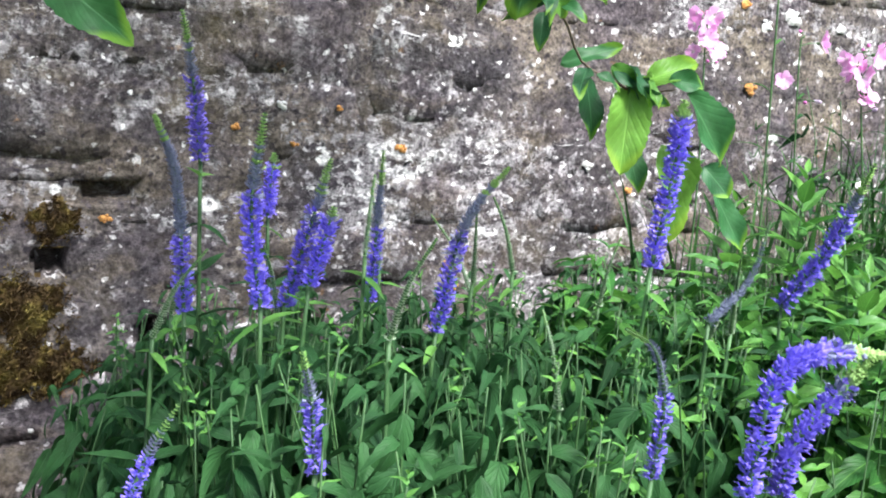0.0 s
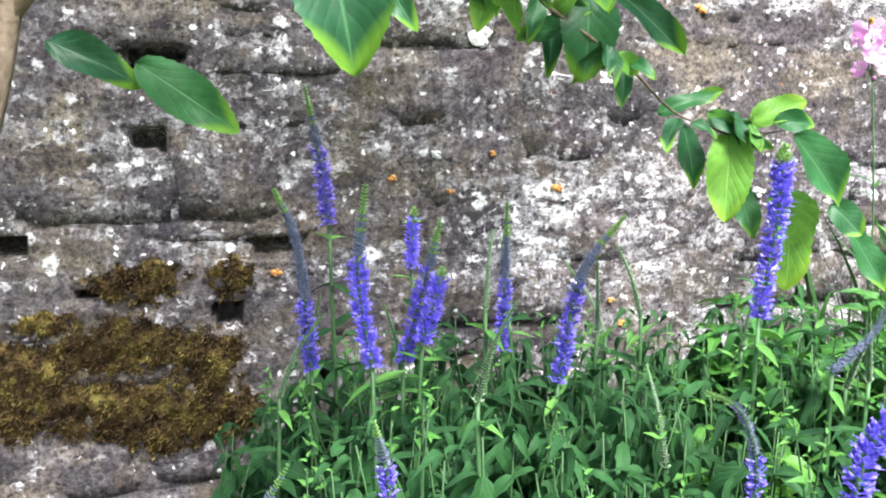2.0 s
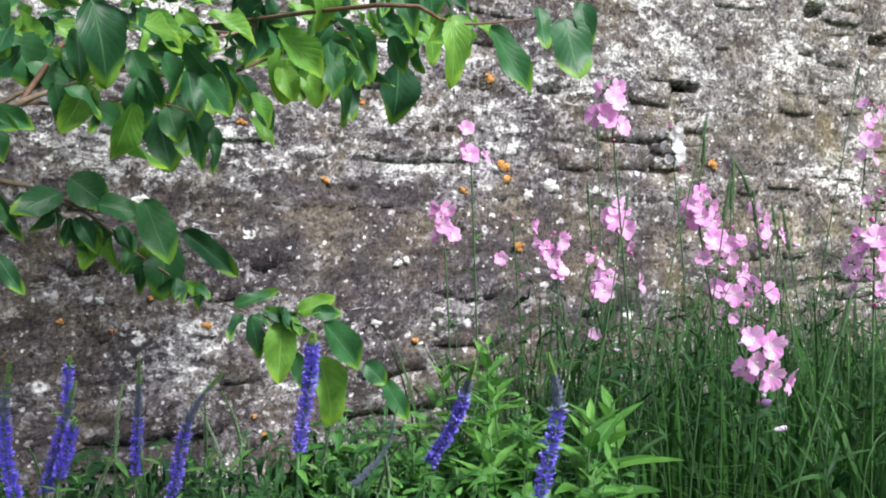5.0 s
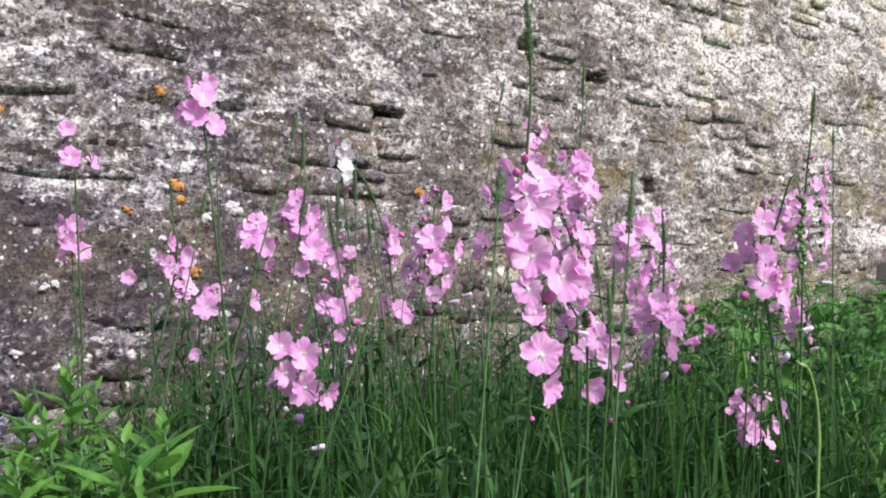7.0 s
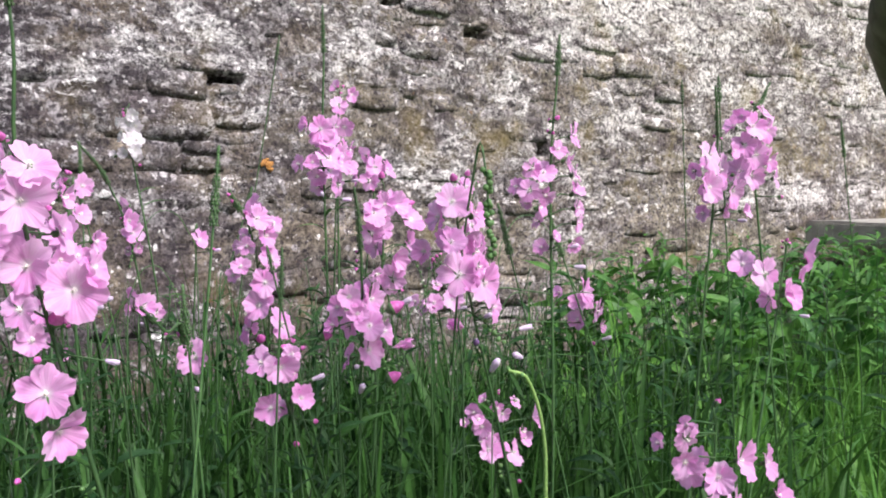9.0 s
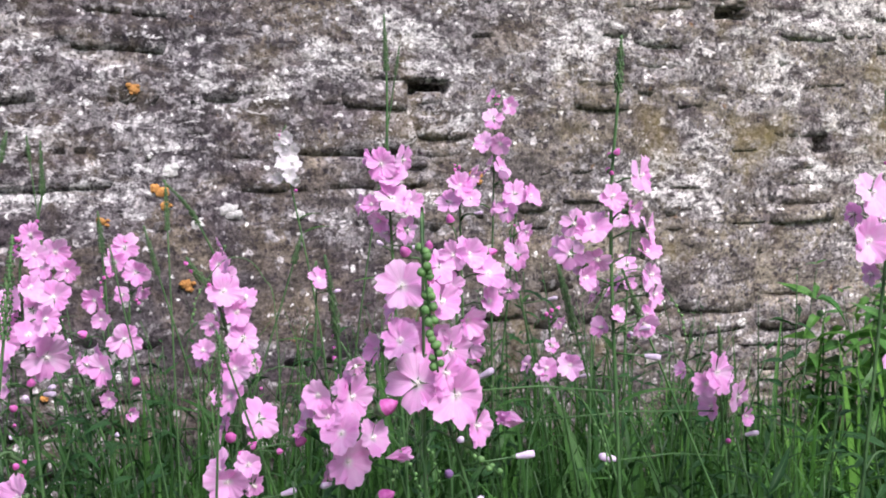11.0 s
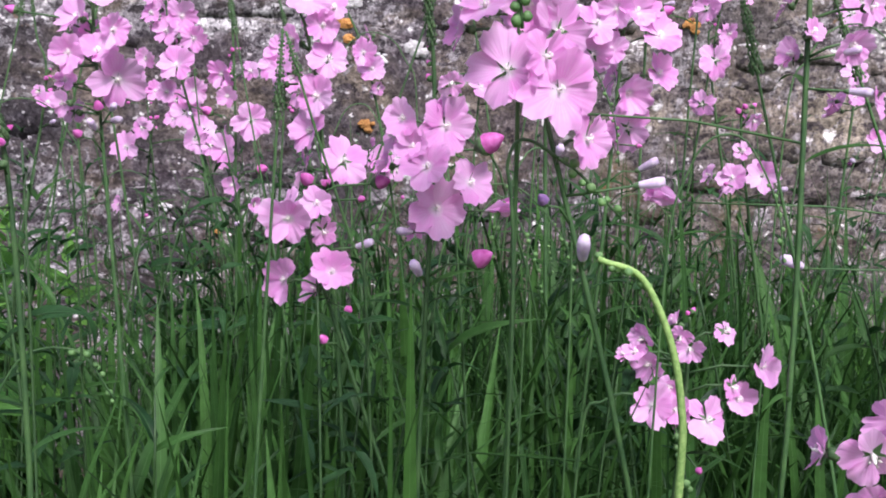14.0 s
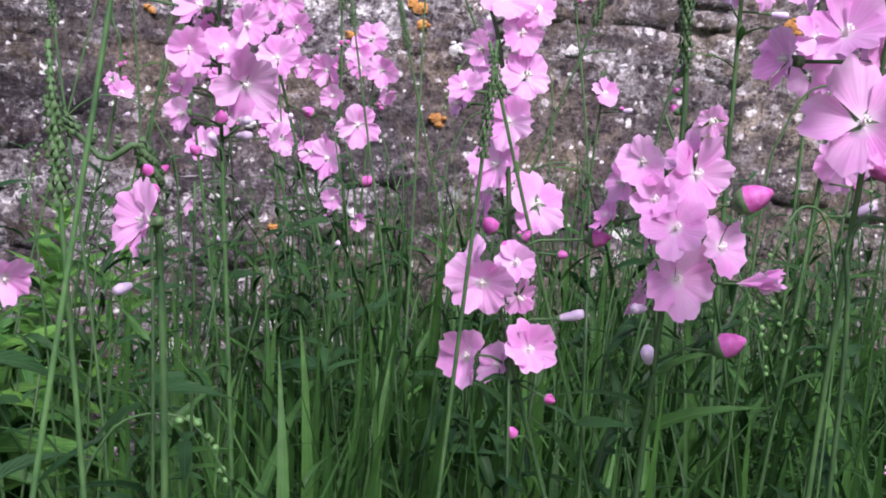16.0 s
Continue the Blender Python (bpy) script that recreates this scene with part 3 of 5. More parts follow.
def spike_mesh(line, r0, seed, open_from, open_to, green_tip):
    """A flower spike on a line from its base to its tip: open florets between two shares of it, dusky buds above, green at the tip."""
    r = random.Random(seed)
    b = Build()
    tube(b, line, 0.0028, 0.0012, 5, 3)
    n = len(line)
    length = sum((line[i + 1] - line[i]).length for i in range(n - 1))
    whorls = int(length / (0.0042 if open_to > 0.3 else 0.0030))
    for k in range(whorls):
        t = k / whorls
        f = t * (n - 1)
        i = min(int(f), n - 2)
        c = line[i].lerp(line[i + 1], f - i)
        a = (line[i + 1] - line[i]).normalized()
        s = a.orthogonal().normalized()
        w = a.cross(s)
        opened = open_from <= t <= open_to
        mi = 0 if opened and r.random() > max(0.0, (t - open_to + 0.15) / 0.3) * 0.8 else (2 if t > green_tip + r.uniform(-0.12, 0.08) else 1)
        taper = 1.0 if opened else max(0.30, 0.92 - (t - open_to) / (1.02 - open_to) * 0.62)
        count = 12 if opened else 10
        for q in range(count):
            if opened and r.random() < 0.22:
                continue
            g = 2 * math.pi * (q + 0.5 * (k % 2)) / count + r.uniform(-0.25, 0.25)
            out = s * math.cos(g) + w * math.sin(g)
            rad = r0 * taper * (0.6 + 0.6 * r.random())
            if opened:
                base = c + out * rad * 0.35
                tip = c + out * rad + a * r.uniform(-0.2, 0.6) * rad
                side = out.cross(a).normalized() * rad * 0.34
                up = a * rad * 0.22
                b.put([base, (base + tip) / 2 + side, tip + side * 0.6, tip + up, tip - side * 0.6, (base + tip) / 2 - side],
                      [(0, 1, 2, 3), (0, 3, 4, 5)], None, mi)
                if r.random() < 0.35:
                    e = tip + out * rad * 0.45 + spread(r, 0.001)
                    b.put([tip - up * 0.2, tip + up * 0.2, e], [(0, 1, 2)], None, mi)
            else:
                base = c + out * rad * 0.15
                tip = c + out * rad * 0.95 + a * rad * 0.65
                side = out.cross(a).normalized() * rad * 0.32
                mid = (base + tip) / 2
                b.put([base, mid + side, tip, mid - side, mid + out * rad * 0.2], [(0, 1, 4), (1, 2, 4), (2, 3, 4), (3, 0, 4)], None, mi)
    return b


def speedwell(points, seed, open_to=0.6, width=0.011, tone="violet", leaves=7, base_shift=(0, 0), open_from=0.0, foot=None):
    """One stem with its spike. points run from the tip of the spike to its base."""
    r = random.Random(seed)
    pts = [Vector(p) for p in points][::-1]
    base = pts[0]
    foot = Vector((base.x + base_shift[0], base.y + base_shift[1], GROUND))
    label = {"violet": "upright speedwell stem with a violet-blue flower spike", "pale_bud": "speedwell stem with a pale green unopened spike",
             "dusk": "speedwell stem with a fading blue-grey spike"}[tone]
    top = thing("speedwell", foot.x, foot.y, foot.z, label, "flower", "speedwell clump")
    o = foot
    b = Build()
    down = (pts[0] - pts[1]).normalized()
    stem_line = bezier([foot, foot.lerp(base, 0.5) + Vector((r.gauss(0, 0.01), r.gauss(0, 0.01), 0)), base], 10)
    tube(b, [p - o for p in stem_line], 0.0035, 0.0028, 6)
    child("stem", b.mesh("stem", MAT["stem"]), top)
    sp = spike_mesh([p - o for p in bezier(pts, 14)], width, seed, open_from, open_to, 0.80)
    mats = {"violet": ["violet", "dusk", "bud", "stem"], "pale_bud": ["pale_bud", "pale_bud", "bud", "stem"], "dusk": ["dusk", "dusk", "pale_bud", "stem"]}[tone]
    child("flower_spike", sp.mesh("flower spike", [MAT[k] for k in mats], False), top)
    # leaves in pairs, each pair across the one below
    turn = r.random() * 3
    height = (base - foot).z
    for k in range(leaves):
        t = 0.97 - 0.085 * k - 0.02 * r.random()
        f = t * 10
        i = min(int(f), 9)
        c = stem_line[i].lerp(stem_line[i + 1], f - i) - o
        turn += math.pi / 2 + r.uniform(-0.3, 0.3)
        size = (0.045 + 0.014 * min(k, 6)) * r.uniform(0.85, 1.2)
        for side in (0, math.pi):
            g = turn + side
            axis = Vector((math.cos(g), math.sin(g), r.gauss(0.05, 0.45)))
            child("leaf", r.choice(VL_MESH if k > 0 else VY_MESH), top, leaf_pose(c, axis, (0.1 * math.cos(g), -0.15, 1), size))
    return top


# ---- mallow ----
def petal_geometry(seed):
    """A broad petal, 1 long, fanning out from a narrow claw to a rounded, nibbled rim, cupped and crinkled."""
    r = random.Random(seed)
    rows, cols = 7, 14
    verts, uvs, faces = [], [], []
    rag = [r.uniform(-0.055, 0.035) for _ in range(cols + 1)]
    lift = 0.14 + 0.12 * r.random()
    notch, lean = r.uniform(0.03, 0.11), r.uniform(-0.25, 0.25)
    for i in range(rows + 1):
        u = i / rows
        for j in range(cols + 1):
            s = 2 * j / cols - 1
            rim = 1.0 - 0.36 * abs(s) ** 2.6 - notch * math.exp(-((s - lean) / 0.16) ** 2) + 0.03 * math.sin(8 * s + seed) + rag[j]
            rad = u * (1 - (1 - rim) * u ** 2.5)
            a = s * 0.72 * min(1.0, 0.80 + 0.4 * u)
            z = lift * u ** 1.5 - 0.12 * u ** 4 + 0.05 * s * s * u + u ** 3 * (0.045 * math.sin(4 * s + seed) + 0.04 * math.sin(11 * s + 2 * seed))
            verts.append(Vector((rad * math.cos(a), rad * math.sin(a), z)))
            uvs.append((u, j / cols))
    for i in range(rows):
        for j in range(cols):
            a = i * (cols + 1) + j
            faces.append((a, a + cols + 1, a + cols + 2, a + 1))
    return verts, faces, uvs


def petal_meshes(mat):
    out = []
    for k in range(7):
        v, f, uv = petal_geometry(k)
        out.append(mesh_of("petal", v, f, mat, uv))
    return out


PETALS = {"pink": petal_meshes(MAT["pink"]), "white": petal_meshes(MAT["white_petal"])}


def heart_mesh():
    """Calyx behind and a short column of anthers in front; the flower looks along +z."""
    b = Build()
    tube(b, [Vector((0, 0, -0.007)), Vector((0, 0, -0.002))], 0.0035, 0.003, 6, 0)
    for k in range(5):
        a = 2 * math.pi * k / 5
        d = Vector((math.cos(a), math.sin(a), 0))
        s = Vector((-d.y, d.x, 0)) * 0.0026
        b.put([d * 0.001 - s, d * 0.001 + s, d * 0.010 + Vector((0, 0, 0.0005))], [(0, 1, 2)], None, 0)
    tube(b, [Vector((0, 0, 0.0)), Vector((0, 0, 0.006))], 0.0016, 0.0008, 5, 1)
    r = random.Random(3)
    for k in range(9):
        d = Vector((r.gauss(0, 1), r.gauss(0, 1), r.uniform(0.2, 1))).normalized()
        p = Vector((0, 0, 0.004)) + d * 0.0025
        b.put([p + Vector((0.0007, 0, 0)), p + Vector((-0.0004, 0.0006, 0)), p + Vector((-0.0004, -0.0006, 0)), p + d * 0.0012], [(0, 1, 3), (1, 2, 3), (2, 0, 3)], None, 1)
    return b.mesh("heart", [MAT["mallow_bud"], MAT["anther"]])


HEART = heart_mesh()


def bud_mesh(mat, seed=0, roll=False):
    """A plump bud along +x, in its green calyx; roll: a spent flower rolled into a tube."""
    b = Build()
    r = random.Random(seed)
    n = 7
    prof = (0.25, 0.8, 1.0, 0.9, 0.6, 0.15) if not roll else (0.35, 0.6, 0.75, 0.85, 0.9, 0.7)
    length, rad = (0.012, 0.0042) if not roll else (0.022, 0.0042)
    for lo, hi, mi in ((0, 3, 0), (2, 6, 1)) if not roll else ((0, 2, 0), (1, 6, 1)):
        verts, faces = [], []
        for i in range(lo, hi):
            for k in range(n):
                a = 2 * math.pi * k / n
                q = rad * prof[i] * (1 + 0.12 * (r.random() - 0.5)) * (1.06 if mi == 0 else 1)
                verts.append(Vector((length * i / 5, q * math.cos(a), q * math.sin(a))))
        m = hi - lo
        for i in range(m - 1):
            for k in range(n):
                faces.append((i * n + k, i * n + (k + 1) % n, (i + 1) * n + (k + 1) % n, (i + 1) * n + k))
        faces.append(tuple((m - 1) * n + k for k in range(n)))
        b.put(verts, faces, None, mi)
    return b.mesh("bud", [MAT["mallow_bud"], mat])


BUD = bud_mesh(MAT["magenta"], 1)
SPENT = bud_mesh(MAT["spent"], 2, True)
MAUVE = bud_mesh(MAT["mauve"], 3)
BUD_KINDS = {"b": ("bud", BUD, 0.0135), "s": ("spent_flower", SPENT, 0.022), "m": ("bud", MAUVE, 0.0135)}


def bud_spike(b, line, r0, seed):
    """Tight green buds round the top of a stem."""
    r = random.Random(seed)
    n = len(line)
    length = sum((line[i + 1] - line[i]).length for i in range(n - 1))
    k = 0
    rows = max(3, int(length / 0.0034))
    for q in range(rows):
        t = q / rows
        f = t * (n - 1)
        i = min(int(f), n - 2)
        c = line[i].lerp(line[i + 1], f - i)
        a = (line[i + 1] - line[i]).normalized()
        s = a.orthogonal().normalized()
        w = a.cross(s)
        rad = r0 * (1 - 0.62 * t * t) * r.uniform(0.75, 1.15)
        for j in range(5):
            g = 2 * math.pi * j / 5 + q * 0.9
            out = s * math.cos(g) + w * math.sin(g)
            p = c + out * rad * 0.8
            side = out.cross(a) * rad * 0.42
            b.put([p - a * rad * 0.45, p + side, p + a * rad * 0.85, p - side, p + out * rad * 0.6],
                  [(0, 1, 4), (1, 2, 4), (2, 3, 4), (3, 0, 4)], None, 1)


def place_flower(top, at, facing, size, r, kind="pink"):
    q = Vector(facing).to_track_quat("Z", "Y")
    m = Matrix.Translation(at) @ q.to_matrix().to_4x4()
    fl = child("flower", HEART, top, m)
    off = r.random() * 6.28
    cup = r.uniform(-0.10, 0.55)
    for k in range(5):
        a = off + 2 * math.pi * k / 5 + r.uniform(-0.08, 0.08)
        rot = Matrix.Rotation(a, 4, "Z") @ Matrix.Rotation(-cup + r.uniform(-0.22, 0.22), 4, "Y") @ Matrix.Rotation(0.16 + r.uniform(-0.14, 0.14), 4, "X")
        child("petal", r.choice(PETALS[kind]), fl, rot @ Matrix.Diagonal((size / 2, size / 2, size / 2, 1)) @ Matrix.Diagonal((r.uniform(0.88, 1.08), r.uniform(0.85, 1.1), r.uniform(0.5, 1.4), 1)))


MALLOW_LABEL = {"pink": "tall mallow stem with clustered pink five-petalled flowers", "white": "mallow stem with small white flowers"}


def mallow(places, y, tip=None, seed=0, kind="pink", buds=(), foot_x=None):
    """One stem with its flowers. places: x, z and width of each flower in the plane of y; tip: x and z of the top of its green bud spike;
    buds: x, z, kind and length of buds, rolled (s) and folded (p) flowers round it."""
    r = random.Random(seed)
    z0, z1 = min(p[1] for p in places), max(p[1] for p in places)
    mx = sum(p[0] for p in places) / len(places)
    tip_x, top_z = tip or (mx + r.gauss(0, 0.006), z1 + 0.012)
    foot = Vector(((mx + r.gauss(0, 0.11)) if foot_x is None else foot_x, y + r.gauss(0.02, 0.02), GROUND))
    top = thing("mallow", foot.x, foot.y, foot.z, MALLOW_LABEL[kind], "flower", "mallow stand")
    low = Vector(((foot.x + mx) / 2 + r.gauss(0, 0.025), y + 0.012, GROUND + 0.6 * (z0 - GROUND)))
    knots = [foot, low, Vector((mx, y + 0.006, (z0 + z1) / 2))]
    if top_z > z1 + 0.04:
        knots.append(Vector(((mx + tip_x) / 2, y, (z1 + top_z) / 2)))
    knots.append(Vector((tip_x, y, top_z)))
    line = [p - foot for p in bezier(knots, 24)]
    b = Build()
    tube(b, line, 0.0029, 0.0012, 6)

    def on_stem(z):
        z -= GROUND
        for i in range(len(line) - 1):
            if line[i].z <= z <= line[i + 1].z:
                t = (z - line[i].z) / max(1e-6, line[i + 1].z - line[i].z)
                return line[i].lerp(line[i + 1], t)
        return line[-1].copy()

    if top_z > z1 + 0.03:
        low_z = max(z1 + 0.012, top_z - r.uniform(0.05, 0.09))
        bud_spike(b, [on_stem(low_z + (top_z - low_z) * i / 8) for i in range(9)], r.uniform(0.0034, 0.0048), seed)
    for px, pz, size in places:
        at = Vector((px, y - abs(r.gauss(0.006, 0.010)), pz)) - foot
        c = on_stem(pz - 0.01)
        out = at - c
        out = out.normalized() if out.length > 0.004 else Vector((0, -1, 0))
        face = Vector((out.x * 0.6 + r.gauss(-0.05, 0.38), -1.1, r.gauss(0.12, 0.36)))
        tube(b, [c, (c + at) / 2 + Vector((0, 0.004, 0.003)), at - face.normalized() * 0.006], 0.0012, 0.001, 4)
        place_flower(top, at, face, size * r.uniform(1.02, 1.14), r, kind)
        if len(places) > 2 and r.random() < 0.55:
            # a flower behind it, turned to the west
            back = Vector((min(px, mx) - 0.004 + r.gauss(0, 0.006), y + r.uniform(0.012, 0.03), pz + r.gauss(0, 0.012))) - foot
            turned = Vector((-0.9, r.uniform(-0.5, 0.4), r.gauss(0.15, 0.25)))
            tube(b, [c, (c + back) / 2, back - turned.normalized() * 0.006], 0.0012, 0.001, 4)
            place_flower(top, back, turned, size * r.uniform(0.85, 1.0), r, kind)
    for bx, bz, what, length in buds:
        at = Vector((bx, y - 0.01, bz)) - foot
        c = on_stem(bz - 0.02)
        axis = (at - c).normalized() if (at - c).length > 0.004 else Vector((1, 0, 0))
        axis = (axis + Vector((0, -0.25, r.uniform(-0.2, 0.3)))).normalized()
        start = at - axis * length * 0.5
        tube(b, [c, (c + start) / 2 + Vector((0, 0, 0.006)), start], 0.0011, 0.0009, 4)
        if what == "p":
            folded_flower(top, start, axis, length, r)
        else:
            name, me, own = BUD_KINDS[what]
            child(name, me, top, leaf_pose(start, axis, (0, -0.4, 1), length / own))
    for k in range(r.randrange(2, 6)):
        c = on_stem(z1 + r.uniform(-0.01, 0.028))
        g = r.random() * 6.28
        axis = Vector((math.cos(g), math.sin(g), 0.8))
        child("bud", BUD, top, leaf_pose(c + axis.normalized() * 0.004, axis, (0, 0, 1), r.uniform(0.5, 0.95)))
    for k in range(r.randrange(1, 3)):
        c = on_stem(z0 - 0.012 - 0.03 * r.random())
        g = r.uniform(-2.6, -0.5)
        axis = Vector((math.cos(g), math.sin(g), r.uniform(-0.15, 0.35)))
        e = c + axis * r.uniform(0.02, 0.05)
        tube(b, [c, e], 0.0011, 0.0009, 4)
        rolled = r.random() < 0.5
        child("spent_flower" if rolled else "bud", SPENT if rolled else BUD, top, leaf_pose(e, axis, (0, 0, 1), r.uniform(0.7, 1.0)))
    # narrow stem leaves
    for k in range(4):
        c = on_stem(GROUND + (z0 - GROUND) * r.uniform(0.55, 0.98))
        g = r.random() * 6.28
        axis = Vector((math.cos(g), math.sin(g), 0.7))
        child("leaf", STRAP_SHORT, top, leaf_pose3(c, axis, (0, -0.3, 1), r.uniform(0.06, 0.10), 0.06))
    child("stem", b.mesh("stem", [MAT["stem"], MAT["mallow_bud"]]), top)
    return top


def folded_flower(top, at, axis, length, r):
    """A half-open flower: its petals folded round one another into a cone."""
    a, s, w = basis(axis, (0, -0.3, 1))
    for k in range(4):
        g = 2 * math.pi * k / 4 + r.random() * 0.5
        out = s * math.cos(g) + w * math.sin(g)
        m = leaf_pose(at, a + out * 0.30, -out, length)
        child("petal", r.choice(PETALS["pink"]), top, m @ Matrix.Diagonal((1.0, 0.55, 1.0, 1)), "pale folded petal")


def bud_stem(x, y, top_z, seed):
    """A stem in green bud only, leaning a little."""
    r = random.Random(seed)
    foot = Vector((x + r.gauss(0, 0.14), y + r.gauss(0, 0.05), GROUND))
    top = thing("mallow", foot.x, foot.y, foot.z, "slender mallow stem with a green bud spike", "flower", "mallow stand")
    tip = Vector((x, y, top_z)) - foot
    line = bezier([Vector((0, 0, 0)), tip * 0.5 + Vector((-tip.x * 0.35, 0, 0)), tip], 28)
    b = Build()
    tube(b, line, 0.0024, 0.0012, 6)
    n = r.choice((2, 3))
    bud_spike(b, line[-n:], r.uniform(0.0034, 0.0048), seed)
    child("stem", b.mesh("stem", [MAT["stem"], MAT["mallow_bud"]]), top)
    for k in range(5):
        c = line[r.randrange(6, 15)]
        g = r.random() * 6.28
        child("leaf", STRAP_SHORT, top, leaf_pose3(c, Vector((math.cos(g), math.sin(g), 0.7)), (0, -0.3, 1), r.uniform(0.06, 0.10), 0.06))


SG = leaf_geometry(8, 1.0, 0.12, lance, 0.2, 0.5, 0.0, 0.0, 5, 2)
STRAP_SHORT = mesh_of("leaf", SG[0], SG[1], MAT["strap"], SG[2])


# ---- dogwood ----
DOG = []
for k_ in range(8):
    g_ = leaf_geometry(22, 1.0, 1.0, ovate, 0.05 + 0.04 * (k_ % 4), 0.02 + 0.06 * k_, 0.06, 0.035, k_, 6)
    DOG.append((g_[0], g_[1], g_[2]))
DOG_OLD = [mesh_of("leaf", v, f, MAT["dogwood"], uv) for v, f, uv in DOG]
DOG_YOUNG = [mesh_of("leaf", v, f, MAT["dogwood_young"], uv) for v, f, uv in DOG]
# leaves by twig: foot x y z, tip x y z, width
TWIG_LOW = [
    (-0.704, -1.400, 1.318, -0.686, -1.420, 1.225, 0.076),
    (-0.868, -1.400, 1.333, -0.809, -1.420, 1.270, 0.057),
    (-0.873, -1.380, 1.336, -0.791, -1.400, 1.348, 0.032),
    (-0.777, -1.380, 1.349, -0.693, -1.400, 1.337, 0.038),
    (-0.847, -0.920, 1.236, -0.750, -0.940, 1.171, 0.059),
    (-0.939, -0.920, 1.259, -0.853, -0.940, 1.225, 0.046),
    (-0.789, -1.200, 1.411, -0.797, -1.220, 1.372, 0.048),
    (-0.710, -1.450, 1.487, -0.698, -1.470, 1.421, 0.043),
    (-0.755, -1.400, 1.493, -0.752, -1.420, 1.462, 0.047),
    (-0.642, -0.750, 1.508, -0.621, -0.770, 1.440, 0.058),
    (-0.649, -1.300, 1.295, -0.626, -1.320, 1.254, 0.024),
    (-0.904, -1.300, 1.338, -0.903, -1.320, 1.372, 0.034),
    (-0.913, -1.300, 1.439, -0.887, -1.320, 1.397, 0.039),
]
TWIG_MID = [
    (-0.550, -1.160, 1.370, -0.610, -1.180, 1.345, 0.041),
    (-0.540, -1.160, 1.389, -0.494, -1.180, 1.357, 0.055),
    (-0.508, -1.180, 1.354, -0.453, -1.200, 1.341, 0.041),
    (-0.449, -1.200, 1.361, -0.421, -1.220, 1.284, 0.055),
    (-0.404, -1.140, 1.298, -0.412, -1.160, 1.224, 0.062),
    (-0.367, -1.100, 1.312, -0.293, -1.120, 1.250, 0.038),
    (-0.440, -1.100, 1.308, -0.459, -1.120, 1.257, 0.022),
    (-0.428, -1.100, 1.274, -0.436, -1.120, 1.228, 0.022),
    (-0.635, -1.150, 1.368, -0.609, -1.170, 1.311, 0.021),
    (-0.323, -1.050, 1.229, -0.336, -1.070, 1.196, 0.022),
]
TWIG_END = [
    (-0.224, -1.000, 1.162, -0.212, -1.020, 1.098, 0.033),
    (-0.178, -1.030, 1.157, -0.192, -1.050, 1.065, 0.058),
    (-0.116, -1.060, 1.152, -0.056, -1.080, 1.080, 0.057),
    (-0.109, -1.020, 1.087, -0.068, -1.040, 0.971, 0.072),
    (-0.248, -0.980, 1.177, -0.185, -1.000, 1.200, 0.025),
    (-0.147, -1.020, 1.164, -0.094, -1.040, 1.190, 0.037),
    (0.005, -0.970, 1.058, 0.035, -0.990, 1.025, 0.044),
    (0.057, -0.940, 1.019, 0.099, -0.960, 0.948, 0.041),
    (-0.137, -0.980, 1.090, -0.126, -1.000, 1.032, 0.034),
    (-0.129, -1.040, 1.166, -0.085, -1.060, 1.168, 0.029),
]
CANOPY_A = [
    (-0.568, -1.200, 1.536, -0.534, -1.220, 1.490, 0.040),
    (-0.473, -1.100, 1.501, -0.454, -1.120, 1.449, 0.033),
    (-0.377, -1.050, 1.503, -0.366, -1.070, 1.457, 0.046),
    (-0.345, -1.050, 1.482, -0.329, -1.070, 1.416, 0.027),
    (-0.345, -1.100, 1.551, -0.327, -1.120, 1.498, 0.045),
    (-0.261, -1.100, 1.526, -0.228, -1.120, 1.488, 0.034),
    (-0.276, -0.950, 1.453, -0.272, -0.970, 1.411, 0.021),
    (-0.210, -0.950, 1.497, -0.176, -0.970, 1.455, 0.030),
    (-0.210, -1.100, 1.573, -0.197, -1.120, 1.526, 0.042),
    (-0.173, -1.100, 1.575, -0.152, -1.120, 1.521, 0.042),
    (-0.042, -0.950, 1.573, -0.031, -0.970, 1.503, 0.026),
]
CANOPY_B = [
    (-0.760, -1.350, 1.532, -0.756, -1.370, 1.477, 0.067),
    (-0.690, -1.300, 1.531, -0.691, -1.320, 1.439, 0.058),
    (-0.555, -1.400, 1.597, -0.535, -1.420, 1.511, 0.059),
    (-0.201, -1.100, 1.632, -0.202, -1.120, 1.528, 0.076),
    (-0.161, -1.100, 1.618, -0.173, -1.120, 1.539, 0.041),
    (-0.130, -1.100, 1.621, -0.127, -1.120, 1.537, 0.046),
    (-0.327, -0.950, 1.495, -0.328, -0.970, 1.437, 0.043),
    (-0.595, -1.200, 1.558, -0.538, -1.220, 1.486, 0.053),
    (-0.624, -1.200, 1.578, -0.590, -1.220, 1.519, 0.067),
    (-0.534, -1.200, 1.571, -0.523, -1.220, 1.524, 0.061),
]
CANOPY_C = [
    (-0.223, -1.660, 1.575, -0.225, -1.680, 1.509, 0.033),
    (-0.174, -1.660, 1.567, -0.135, -1.680, 1.504, 0.037),
    (-0.072, -1.660, 1.587, -0.066, -1.680, 1.525, 0.061),
    (-0.109, -1.660, 1.596, -0.112, -1.680, 1.552, 0.025),
    (-0.049, -1.660, 1.609, -0.047, -1.680, 1.561, 0.029),
]
